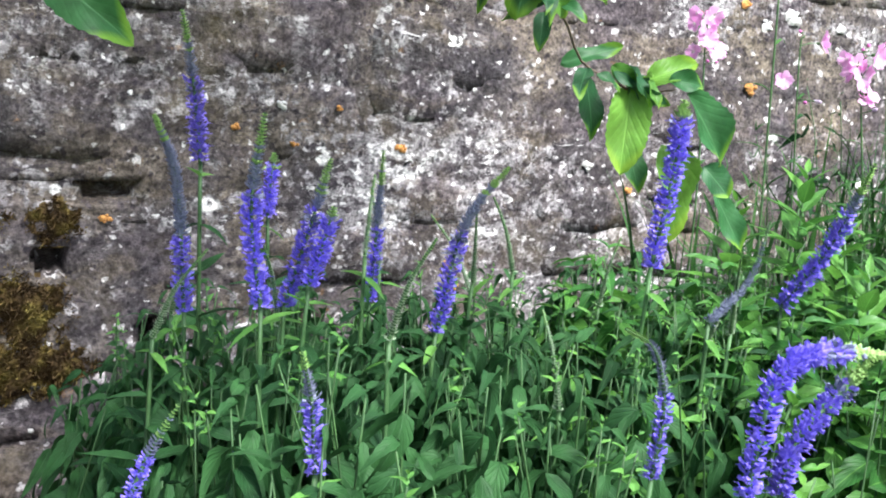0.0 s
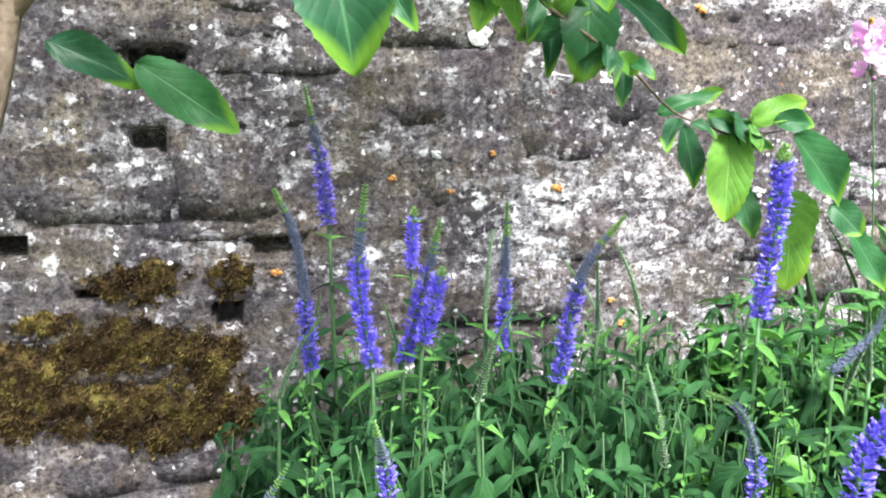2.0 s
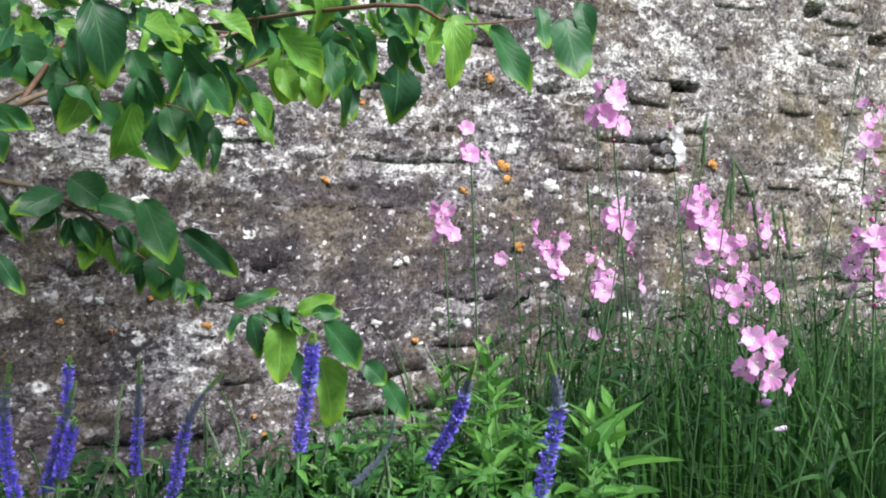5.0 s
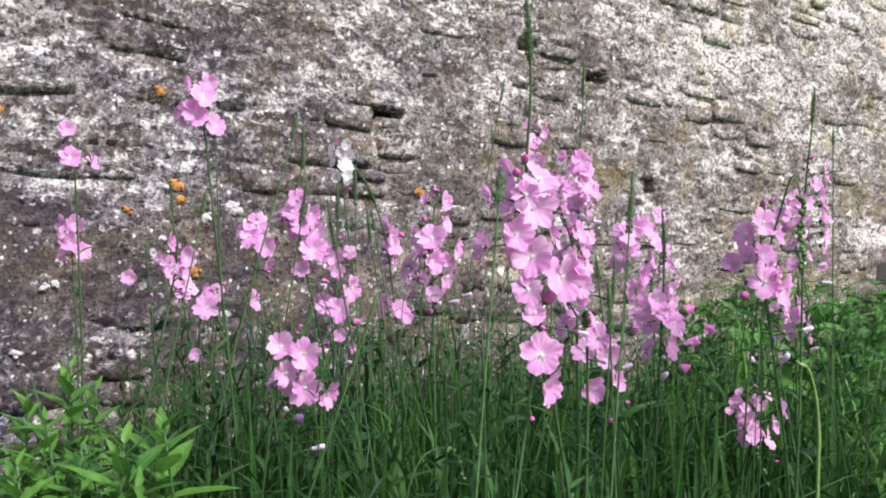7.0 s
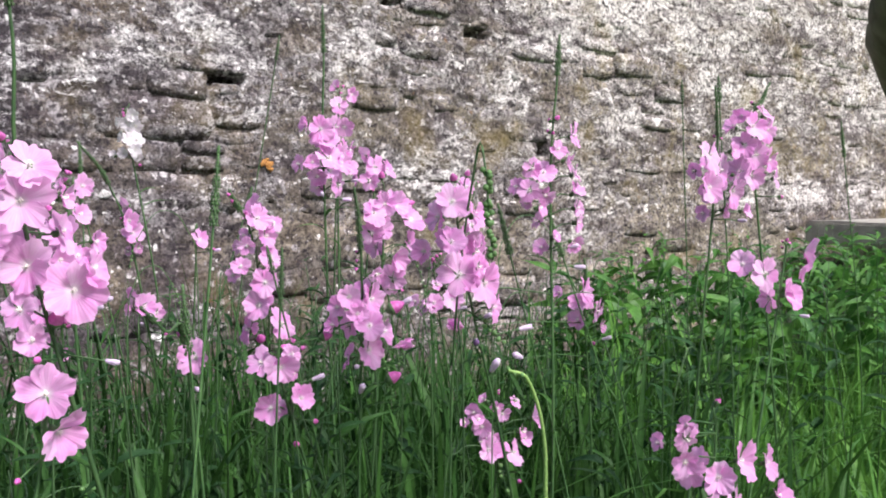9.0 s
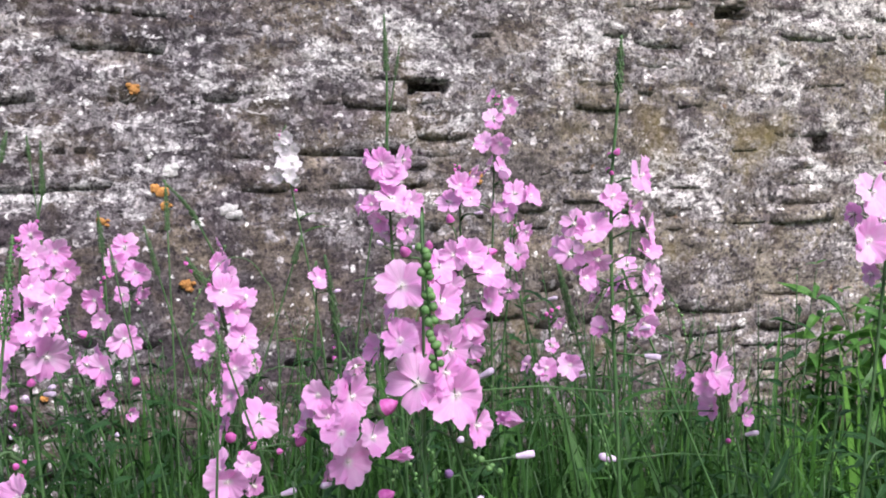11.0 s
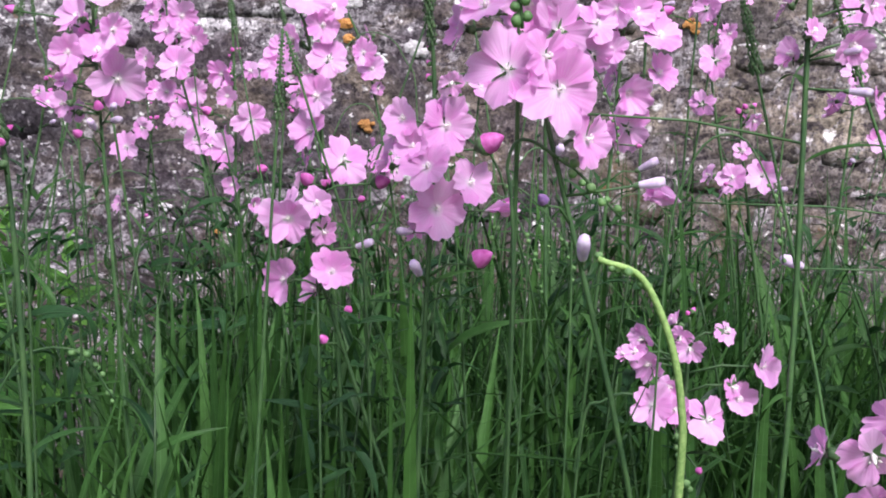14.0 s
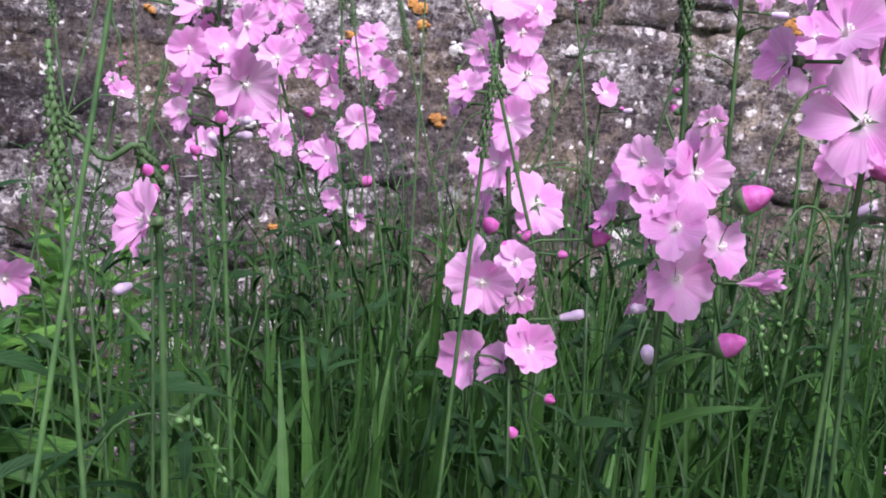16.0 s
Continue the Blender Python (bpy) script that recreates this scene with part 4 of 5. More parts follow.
CANOPY_D = [
    (0.163, -0.780, 1.633, 0.162, -0.800, 1.528, 0.091),
    (-0.090, -0.850, 1.675, -0.084, -0.870, 1.558, 0.078),
    (-0.058, -0.850, 1.667, -0.048, -0.870, 1.554, 0.063),
    (0.003, -0.820, 1.677, 0.021, -0.840, 1.575, 0.049),
    (0.046, -0.800, 1.672, 0.075, -0.820, 1.595, 0.048),
    (0.058, -0.780, 1.600, 0.051, -0.800, 1.524, 0.039),
    (-0.100, -0.700, 1.542, -0.091, -0.720, 1.480, 0.043),
    (-0.159, -0.750, 1.592, -0.149, -0.770, 1.530, 0.047),
    (-0.159, -0.450, 1.546, -0.156, -0.470, 1.460, 0.076),
    (-0.209, -0.300, 1.543, -0.182, -0.320, 1.425, 0.091),
    (-0.182, -0.350, 1.596, -0.166, -0.370, 1.506, 0.072),
    (-0.137, -0.500, 1.507, -0.134, -0.520, 1.440, 0.032),
]


def dogwood():
    r = random.Random(5)
    o = Vector((-1.03, -1.2, GROUND))
    top = thing("dogwood_shrub", *o, "dogwood shrub with drooping ribbed green leaves", "shrub")

    def wood(name, pts, r0, r1, mat, sides=7, steps=14):
        b = Build()
        tube(b, [Vector(p) - o for p in bezier(pts, steps)], r0, r1 * 0.5, sides, 0, 0.12, r)
        child(name, b.mesh(name, mat), top)

    bark, red = MAT["bark"], MAT["twig"]
    wood("trunk", [(-1.03, -1.2, GROUND), (-1.02, -1.26, 0.9), (-0.940, -1.290, 1.175), (-0.920, -1.290, 1.252), (-0.890, -1.290, 1.358), (-0.874, -1.290, 1.413), (-0.849, -1.290, 1.478), (-0.839, -1.290, 1.500), (-0.78, -1.25, 1.75), (-0.7, -1.15, 2.0)], 0.0145, 0.008, bark, 9, 24)
    wood("branch", [(-0.878, -1.290, 1.408), (-0.874, -1.290, 1.445), (-0.865, -1.290, 1.477), (-0.857, -1.290, 1.509)], 0.009, 0.006, bark)
    wood("branch", [(-0.879, -1.290, 1.418), (-0.896, -1.290, 1.450), (-0.911, -1.290, 1.481), (-0.971, -1.260, 1.601)], 0.005, 0.003, bark)
    wood("branch", [(-0.920, -1.290, 1.252), (-0.841, -1.300, 1.354), (-0.825, -1.300, 1.369), (-0.761, -1.300, 1.400), (-0.695, -1.300, 1.441), (-0.620, -1.300, 1.480), (-0.567, -1.300, 1.503), (-0.267, -1.200, 1.623), (-0.05, -1.1, 1.70)], 0.0088, 0.0025, bark, 8, 24)
    wood("branch", [(-0.761, -1.300, 1.400), (-0.769, -1.150, 1.395), (-0.707, -1.150, 1.396), (-0.651, -1.150, 1.388), (-0.599, -1.150, 1.379), (-0.607, -1.140, 1.382), (-0.544, -1.140, 1.360), (-0.486, -1.140, 1.319), (-0.449, -1.140, 1.284), (-0.365, -1.140, 1.229), (-0.260, -1.040, 1.180), (-0.208, -1.040, 1.159)], 0.0048, 0.0022, bark, 6, 33)
    wood("branch", [(-0.890, -1.290, 1.358), (-0.817, -1.380, 1.318), (-0.750, -1.370, 1.316), (-0.725, -1.350, 1.318)], 0.0032, 0.0014, red, 6, 15)
    wood("branch", [(-0.217, -1.030, 1.166), (-0.169, -1.030, 1.149), (-0.107, -1.030, 1.156)], 0.002, 0.0014, red, 5, 6)
    wood("branch", [(-0.695, -1.300, 1.441), (-0.579, -1.200, 1.515), (-0.471, -1.200, 1.538), (-0.354, -1.200, 1.531), (-0.285, -1.200, 1.578)], 0.004, 0.002, bark, 6, 12)
    wood("branch", [(-0.620, -1.300, 1.480), (-0.512, -1.100, 1.602), (-0.374, -1.100, 1.615), (-0.244, -1.100, 1.619), (-0.115, -1.100, 1.624), (-0.009, -1.100, 1.641)], 0.004, 0.0018, red, 6, 15)
    wood("branch", [(-0.374, -1.100, 1.615), (-0.312, -1.660, 1.577), (-0.241, -1.660, 1.570), (-0.197, -1.660, 1.568), (-0.105, -1.660, 1.584)], 0.003, 0.0016, red, 6, 12)
    wood("branch", [(-0.620, -1.300, 1.480), (-0.504, -1.000, 1.503), (-0.377, -1.000, 1.511), (-0.319, -1.000, 1.497)], 0.003, 0.0016, red, 6, 9)
    wood("branch", [(-0.354, -1.200, 1.531), (-0.10, -0.95, 1.63), (0.10, -0.82, 1.645), (0.22, -0.78, 1.63)], 0.003, 0.0014, red, 6, 12)
    wood("branch", [(-0.354, -1.200, 1.531), (-0.28, -0.7, 1.54), (-0.20, -0.35, 1.53), (-0.16, -0.30, 1.50)], 0.0026, 0.0012, red, 6, 12)

    def leaf(foot, tip, width, young, loose=0.22):
        foot, tip = Vector(foot), Vector(tip)
        axis = tip - foot
        length = max(axis.length, width * 0.8) * 1.18
        width *= 1.0
        facing = Vector((r.gauss(-0.15, loose), -1 + r.gauss(0, loose), 0.45 + r.gauss(0, loose)))
        child("leaf", r.choice(DOG_YOUNG if young else DOG_OLD), top, leaf_pose3(foot - o, axis, facing, length, width), "yellow-green young leaf" if young else "")

    for rows, share in ((TWIG_LOW, 0.0), (TWIG_MID, 0.0), (TWIG_END, 0.3), (CANOPY_A, 0.25), (CANOPY_B, 0.12), (CANOPY_C, 0.35), (CANOPY_D, 0.05)):
        for row in rows:
            leaf(row[:3], row[3:6], row[6], r.random() < share)
    # the rest of the crown: drooping leaves along the upper twigs
    for k in range(330):
        t = r.random()
        c = Vector((-0.97 + 0.98 * t, -1.2 + r.gauss(0, 0.18), 1.515 + 0.09 * t + abs(r.gauss(0, 0.075))))
        ln = r.uniform(0.028, 0.068)
        axis = Vector((r.gauss(0.2, 0.75), r.gauss(-0.1, 0.65), r.gauss(-0.65, 0.45))).normalized() * ln
        leaf(c, c + axis, ln * r.uniform(0.45, 0.70), r.random() < 0.30, 0.7)
    # small leaves along the hanging twigs
    for a, c, count, low, high in (((-0.607, -1.14, 1.382), (-0.449, -1.14, 1.284), 14, 0.03, 0.06), ((-0.449, -1.14, 1.284), (-0.365, -1.14, 1.229), 9, 0.025, 0.05),
                                   ((-0.26, -1.04, 1.18), (-0.107, -1.03, 1.156), 12, 0.03, 0.055), ((-1.0, -1.33, 1.36), (-0.80, -1.3, 1.46), 16, 0.04, 0.075)):
        for k in range(count):
            p = Vector(a).lerp(Vector(c), r.random()) + spread(r, 0.008)
            ln = r.uniform(low, high)
            axis = Vector((r.gauss(0.2, 0.6), r.gauss(-0.2, 0.5), r.gauss(-0.6, 0.4))).normalized() * ln
            leaf(p, p + axis, ln * r.uniform(0.45, 0.65), r.random() < 0.3, 0.5)
    # unseen upper crown above the limb, added to shade the wall's left part
    wood("branch", [(-0.70, -1.15, 2.0), (-0.5, -1.0, 2.15), (-0.2, -0.85, 2.28), (0.1, -0.8, 2.3)], 0.008, 0.002, bark, 6, 15)
    wood("branch", [(-0.70, -1.15, 2.0), (-0.8, -0.95, 2.2), (-0.9, -0.8, 2.4)], 0.007, 0.002, bark, 6, 10)
    for k in range(620):
        c = Vector((r.uniform(-1.15, 0.22), r.gauss(-0.9, 0.16), r.uniform(1.82, 2.55)))
        ln = r.uniform(0.05, 0.09)
        axis = Vector((r.gauss(0.1, 0.6), r.gauss(0, 0.6), r.gauss(-0.7, 0.4))).normalized() * ln
        leaf(c, c + axis, ln * 0.6, r.random() < 0.2, 0.6)
    # leaves that hang in front of the long limb
    for k in range(28):
        t = r.random()
        c = Vector((-0.70 + 0.42 * t, -1.36 + r.gauss(0, 0.03), 1.455 + 0.14 * t + r.gauss(0, 0.02)))
        ln = r.uniform(0.035, 0.075)
        axis = Vector((r.gauss(0.3, 0.6), r.gauss(-0.2, 0.4), r.gauss(-0.7, 0.3))).normalized() * ln
        leaf(c, c + axis, ln * r.uniform(0.5, 0.7), r.random() < 0.25, 0.5)
    return top


# ---- foliage stuff ----
def blade(b, foot, lean, length, width, r, bend=0.6):
    """A long strap leaf rising from foot and arching over."""
    n = 7
    g = Vector((lean[0], lean[1], 0))
    side = Vector((-lean[1], lean[0], 0))
    side = side.normalized() if side.length > 1e-4 else Vector((1, 0, 0))
    a = r.uniform(-0.7, 0.7)
    side = Vector((side.x * math.cos(a) - side.y * math.sin(a), side.x * math.sin(a) + side.y * math.cos(a), 0))
    verts, uvs, faces = [], [], []
    for i in range(n + 1):
        u = i / n
        c = foot + Vector((0, 0, length * (u - 0.35 * bend * u ** 3))) + g * length * (0.25 * u + bend * u ** 3)
        h = width / 2 * strap(u)
        dip = Vector((0, 0, -h * 0.5))
        verts += [c - side * h, c + dip, c + side * h]
        uvs += [(u, 0.0), (u, 0.5), (u, 1.0)]
    for i in range(n):
        for j in range(2):
            q = i * 3 + j
            faces.append((q, q + 1, q + 4, q + 3))
    b.put(verts, faces, uvs)


def in_the_open(x, y):
    """The bed's front edge, where a low bunch of mallow flowers leans out over the leaves."""
    return 1.05 < x < 1.5 and y < -1.62


def grass_stand(name, label, count, zone, tops, width, mat, seed, bend=(0.2, 1.3), broadside=False):
    """tops: lowest and highest leaf top above the world's zero."""
    r = random.Random(seed)
    b = Build()
    for _ in range(count):
        x, y = r.uniform(zone[0], zone[1]), r.uniform(zone[2], zone[3])
        if in_the_open(x, y):
            continue
        thin = max(0.0, min(1.0, (0.78 - x) / 0.3))
        if r.random() < 0.45 * thin:
            continue
        g = r.choice((-1.57, 1.57)) + r.gauss(0, 0.6) if broadside else r.random() * 6.28
        k = min(0.6, abs(r.gauss(0, 0.38)))
        height = r.uniform(*tops) - 0.10 * thin - GROUND - 0.04 * abs(r.gauss(0, 1))
        blade(b, Vector((x, y, GROUND)), (math.cos(g) * k, math.sin(g) * k), height * r.uniform(0.75, 1.05), width[0] + (width[1] - width[0]) * r.random() ** 1.6, r, r.uniform(*bend))
    ob = new(name, b.mesh(name, mat))
    tagged(ob, label, "grass", kind="stuff")


def leafy_filler(name, label, count, zone, top_fn, size, mat, seed, outline=lance, ratio=0.30, gap=(0.035, 0.06), rise=-0.15, droop=0.10, deep=0.40):
    """Loose leaves on thin stems that fill a clump up to top_fn(x, y)."""
    r = random.Random(seed)
    b = Build()
    shapes = [leaf_geometry(9, 1.0, ratio * (0.8 + 0.13 * k), outline, 0.10 + 0.05 * k, droop + 0.14 * k, 0.05, 0.07, k, 4) for k in range(5)]
    for _ in range(count):
        x, y = r.uniform(zone[0], zone[1]), r.uniform(zone[2], zone[3])
        if in_the_open(x, y):
            continue
        top = top_fn(x, y) - abs(r.gauss(0, 0.05))
        lx, ly = r.gauss(0, 0.11), r.gauss(0, 0.11)
        line = bezier([Vector((x - lx, y - ly, GROUND)), Vector((x - lx * 0.3, y - ly * 0.3, top - 0.2)), Vector((x, y, top - 0.01))], 6)
        tube(b, line, 0.0017, 0.0011, 4, 1)
        turn = r.random() * 3
        z = top
        while z > top - deep:
            turn += math.pi / 2 + r.uniform(-0.4, 0.4)
            s = r.uniform(*size) * min(1.0, 0.35 + (top - z) * 6)
            lift = rise + (0.7 if top - z < 0.03 else 0.0)
            for side in (0, math.pi):
                gg = turn + side + r.gauss(0, 0.15)
                axis = Vector((math.cos(gg), math.sin(gg), r.gauss(lift, 0.45)))
                m = leaf_pose(Vector((x, y, z + r.gauss(0, 0.004))), axis, (r.gauss(0, 0.35), -0.3 + r.gauss(0, 0.35), 1), s * r.uniform(0.8, 1.15))
                v, f, uv = r.choice(shapes)
                b.put([m @ q for q in v], f, uv)
            z -= r.uniform(*gap)
    ob = new(name, b.mesh(name, [mat, MAT["dim_stem"]]))
    tagged(ob, label, "foliage", kind="stuff")


HG = leaf_geometry(10, 1.0, 0.34, lance, 0.14, 0.16, 0.02, 0.04, 2, 4)
HERB_LEAF = mesh_of("leaf", HG[0], HG[1], MAT["herb"], HG[2])


def herb(x, y, top_z, seed, size=0.10):
    """A leafy shoot with a bright crown."""
    r = random.Random(seed)
    top = thing("leafy_herb", x, y, GROUND, "leafy herb shoot with a bright yellow-green crown", "herb", "herb shoots")
    h = top_z - GROUND
    b = Build()
    line = bezier([(0, 0, 0), (r.gauss(0, 0.02), r.gauss(0, 0.02), h * 0.5), (0, 0, h)], 8)
    tube(b, line, 0.004, 0.002, 6)
    child("stem", b.mesh("stem", MAT["stem"]), top)
    turn = r.random() * 6
    for k in range(26):
        z = h - 0.012 * k - 0.001 * k * k * 0.3
        if z < 0.2:
            break
        turn += 2.4
        s = size * min(1.0, 0.28 + 0.085 * k) * r.uniform(0.85, 1.15)
        up = max(0.05, 1.4 - 0.11 * k)
        axis = Vector((math.cos(turn), math.sin(turn), up))
        child("leaf", HERB_LEAF, top, leaf_pose(Vector((0, 0, z)), axis, (-math.cos(turn) * 0.3, -math.sin(turn) * 0.3 - 0.1, 1), s))
    return top


# ---- the wall and what grows on it ----
wall_north = make_wall()
for i_, (x_, z_, s_) in enumerate([(0.0, 1.0, 0.034), (-0.153, 1.083, 0.02), (-0.378, 1.03, 0.024), (0.791, 1.372, 0.04), (0.34, 1.394, 0.034), (0.158, 0.685, 0.03),
                                   (0.944, 1.449, 0.06), (0.089, 1.55, 0.03), (0.879, 1.717, 0.05), (-0.472, 1.306, 0.045), (1.835, 1.477, 0.06), (-0.25, 1.00, 0.02), (0.63, 0.92, 0.03), (0.95, 1.41, 0.045), (-0.63, 0.84, 0.03), (0.45, 1.62, 0.03), (0.13, 0.74, 0.022), (1.0, 1.20, 0.05)]):
    crust(wall_north, "orange_lichen", x_, z_, s_, MAT["orange"], i_)
for i_, (x_, z_, s_) in enumerate([(0.571, 1.154, 0.04), (0.60, 1.165, 0.035), (-0.182, 1.327, 0.075), (0.916, 1.541, 0.025), (0.97, 1.50, 0.06), (1.122, 1.398, 0.07), (1.305, 1.378, 0.06), (1.03, 1.36, 0.05), (-0.28, 1.08, 0.03), (0.02, 0.975, 0.02), (0.5, 0.98, 0.04), (-0.03, 1.46, 0.05)]):
    crust(wall_north, "white_lichen", x_, z_, s_, MAT["white_lichen"], 40 + i_)
for i_, (x_, z_, w_, h_) in enumerate([(-0.899, 0.834, 0.289, 0.137), (-0.721, 0.831, 0.152, 0.121), (-0.952, 0.699, 0.510, 0.186), (-1.135, 0.655, 0.377, 0.204), (-0.778, 0.661, 0.294, 0.216), (-0.962, 0.579, 0.628, 0.188), (-1.197, 0.560, 0.287, 0.176), (-0.744, 0.549, 0.282, 0.157), (-1.095, 0.758, 0.201, 0.077), (-1.2, 0.62, 0.40, 0.18), (-0.83, 0.52, 0.46, 0.14)]):
    moss_cushion(x_, z_, w_, h_, 60 + i_, "brown-green moss cushion on a wall ledge")

# ---- speedwells: spike from tip to base ----
SPIKES = [
    ([(-0.632, -0.650, 1.216), (-0.614, -0.650, 1.122), (-0.601, -0.650, 1.018)], 0.52, "violet"),
    ([(-0.690, -0.780, 1.081), (-0.661, -0.780, 1.003), (-0.647, -0.780, 0.836)], 0.28, "violet"),
    ([(-0.590, -0.900, 1.095), (-0.601, -0.900, 0.981), (-0.585, -0.900, 0.867)], 0.6, "violet"),
    ([(-0.417, -0.400, 1.012), (-0.421, -0.400, 0.957), (-0.424, -0.400, 0.905)], 0.8, "violet"),
    ([(-0.476, -0.820, 1.040), (-0.499, -0.820, 0.952), (-0.529, -0.820, 0.848)], 0.6, "violet"),
    ([(-0.484, -0.860, 0.983), (-0.497, -0.860, 0.930), (-0.512, -0.860, 0.883)], 0.8, "violet"),
    ([(-0.329, -0.650, 1.041), (-0.331, -0.650, 0.936), (-0.337, -0.650, 0.812)], 0.45, "violet"),
    ([(-0.217, -0.830, 1.037), (-0.281, -0.830, 0.955), (-0.313, -0.830, 0.805)], 0.45, "violet"),
]
SPIKES_NEAR = [
    ([(-0.152, -1.100, 1.144), (-0.156, -1.100, 1.067), (-0.175, -1.100, 0.946)], 0.85, "violet"),
    ([(0.007, -1.100, 1.002), (-0.015, -1.100, 0.929), (-0.076, -1.100, 0.875)], 0.0, "dusk"),
    ([(-0.639, -1.2, 0.898), (-0.627, -1.2, 0.848), (-0.62, -1.2, 0.782)], 0.55, "violet"),
    ([(-0.331, -1.26, 0.919), (-0.291, -1.26, 0.895), (-0.272, -1.26, 0.835), (-0.278, -1.26, 0.76)], 0.4, "violet"),
    ([(-0.062, -1.350, 0.900), (-0.172, -1.350, 0.910), (-0.219, -1.350, 0.877), (-0.237, -1.350, 0.771)], 0.8, "violet"),
    ([(-0.090, -1.350, 0.897), (-0.139, -1.350, 0.859), (-0.185, -1.350, 0.811), (-0.192, -1.350, 0.765)], 0.8, "violet"),
    ([(-0.700, -1.000, 0.790), (-0.737, -1.000, 0.722), (-0.762, -1.000, 0.640)], 0.6, "violet"),
    ([(0.148, -1.129, 1.083), (0.137, -1.086, 0.970), (0.106, -1.042, 0.876)], 0.7, "violet"),
    ([(0.034, -1.500, 1.158), (0.054, -1.500, 1.080), (0.026, -1.500, 0.955)], 0.5, "violet"),
]
for i_, (pts_, open_, tone_) in enumerate(SPIKES + SPIKES_NEAR):
    speedwell(pts_, 200 + i_, open_, 0.009 if tone_ != "violet" or pts_[0][2] < 0.92 and pts_[0][1] > -1.3 else 0.0125, tone_)
for i_ in range(13):
    x_, y_ = rng.uniform(-0.72, 0.05), rng.uniform(-1.1, -0.6)
    z_ = rng.uniform(0.88, 1.02)
    dx_, dy_ = rng.gauss(0, 0.03), rng.gauss(0, 0.03)
    speedwell([(x_ + dx_, y_ + dy_, z_), (x_ + dx_ * 0.4, y_ + dy_ * 0.4, z_ - 0.05), (x_, y_, z_ - 0.11)], 300 + i_, 0.0, 0.007, "pale_bud")


def speedwell_top(x, y):
    edge = min(1.0, max(0.0, (x + 0.82) / 0.2))
    return 0.64 + 0.19 * edge + 0.09 * noise.noise((x * 5, y * 5, 1)) - 0.03 * (y + 0.8)


leafy_filler("side_foliage", "fresh green leaves at the edge of the speedwells", 85, (0.0, 0.40, -1.48, -0.6), lambda x, y: 0.86 + 0.25 * x + 0.06 * noise.noise((x * 6, y * 6, 4)), (0.07, 0.13), MAT["herb"], 13, ratio=0.36, rise=0.0, droop=0.2)
leafy_filler("edge_foliage", "bright leaves at the front of the speedwells", 24, (-0.22, 0.04, -1.34, -0.9), lambda x, y: 0.80 + 0.06 * noise.noise((x * 6, y * 6, 4)), (0.05, 0.09), MAT["herb"], 14, ratio=0.34, rise=-0.1, droop=0.3)
leafy_filler("speedwell_foliage", "dense dark green speedwell foliage", 340, (-0.77, 0.34, -1.24, -0.42), speedwell_top, (0.075, 0.125), MAT["veronica_leaf"], 11, ratio=0.30, gap=(0.034, 0.060), rise=-0.60, droop=0.42, deep=0.36)
leafy_filler("speedwell_shoots", "bright young speedwell shoots", 90, (-0.72, 0.42, -1.35, -0.5), lambda x, y: speedwell_top(x, y) + 0.03, (0.020, 0.042), MAT["veronica_young"], 12, ratio=0.40, gap=(0.012, 0.022), rise=0.5, deep=0.05)

# ---- mallows: depth, tip of the bud spike, flowers (x, z, width), buds (x, z, kind, length) ----
STEMS_1 = [
    (-1.915, (0.513, 1.604), [(0.535, 1.382, 0.047), (0.495, 1.363, 0.036), (0.527, 1.351, 0.056), (0.499, 1.319, 0.043), (0.534, 1.294, 0.056), (0.563, 1.323, 0.044), (0.569, 1.271, 0.056), (0.527, 1.255, 0.039), (0.585, 1.29, 0.039), (0.536, 1.227, 0.032), (0.559, 1.354, 0.028)], [(0.556, 1.247, "b", 0.024), (0.511, 1.407, "b", 0.015), (0.498, 1.39, "b", 0.016)]),
    (-1.915, None, [(0.546, 1.179, 0.049), (0.556, 1.144, 0.056)], []),
    (-1.48, (0.511, 1.21), [(0.455, 1.148, 0.044), (0.488, 1.137, 0.051), (0.464, 1.11, 0.04), (0.493, 1.087, 0.055), (0.529, 1.077, 0.049)], [(0.516, 0.996, "s", 0.024), (0.484, 1.043, "m", 0.024)]),
]
STEMS_2 = [
    (-1.84, (0.667, 1.243), [(0.722, 1.187, 0.038)], []),
    (-1.52, None, [(0.719, 1.372, 0.032), (0.693, 1.312, 0.052), (0.685, 1.277, 0.045), (0.728, 1.3, 0.037), (0.727, 1.254, 0.056), (0.713, 1.335, 0.034), (0.684, 1.228, 0.032), (0.678, 1.25, 0.025), (0.71, 1.28, 0.04)], [(0.711, 1.227, "b", 0.017), (0.691, 1.199, "b", 0.015), (0.706, 1.207, "s", 0.02), (0.63, 1.317, "b", 0.015), (0.673, 1.344, "b", 0.015)]),
    (-1.1, (0.708, 1.525), [(0.69, 1.381, 0.039), (0.723, 1.354, 0.054), (0.703, 1.332, 0.045), (0.739, 1.324, 0.038), (0.72, 1.285, 0.056), (0.705, 1.248, 0.036), (0.683, 1.355, 0.031)], []),
]
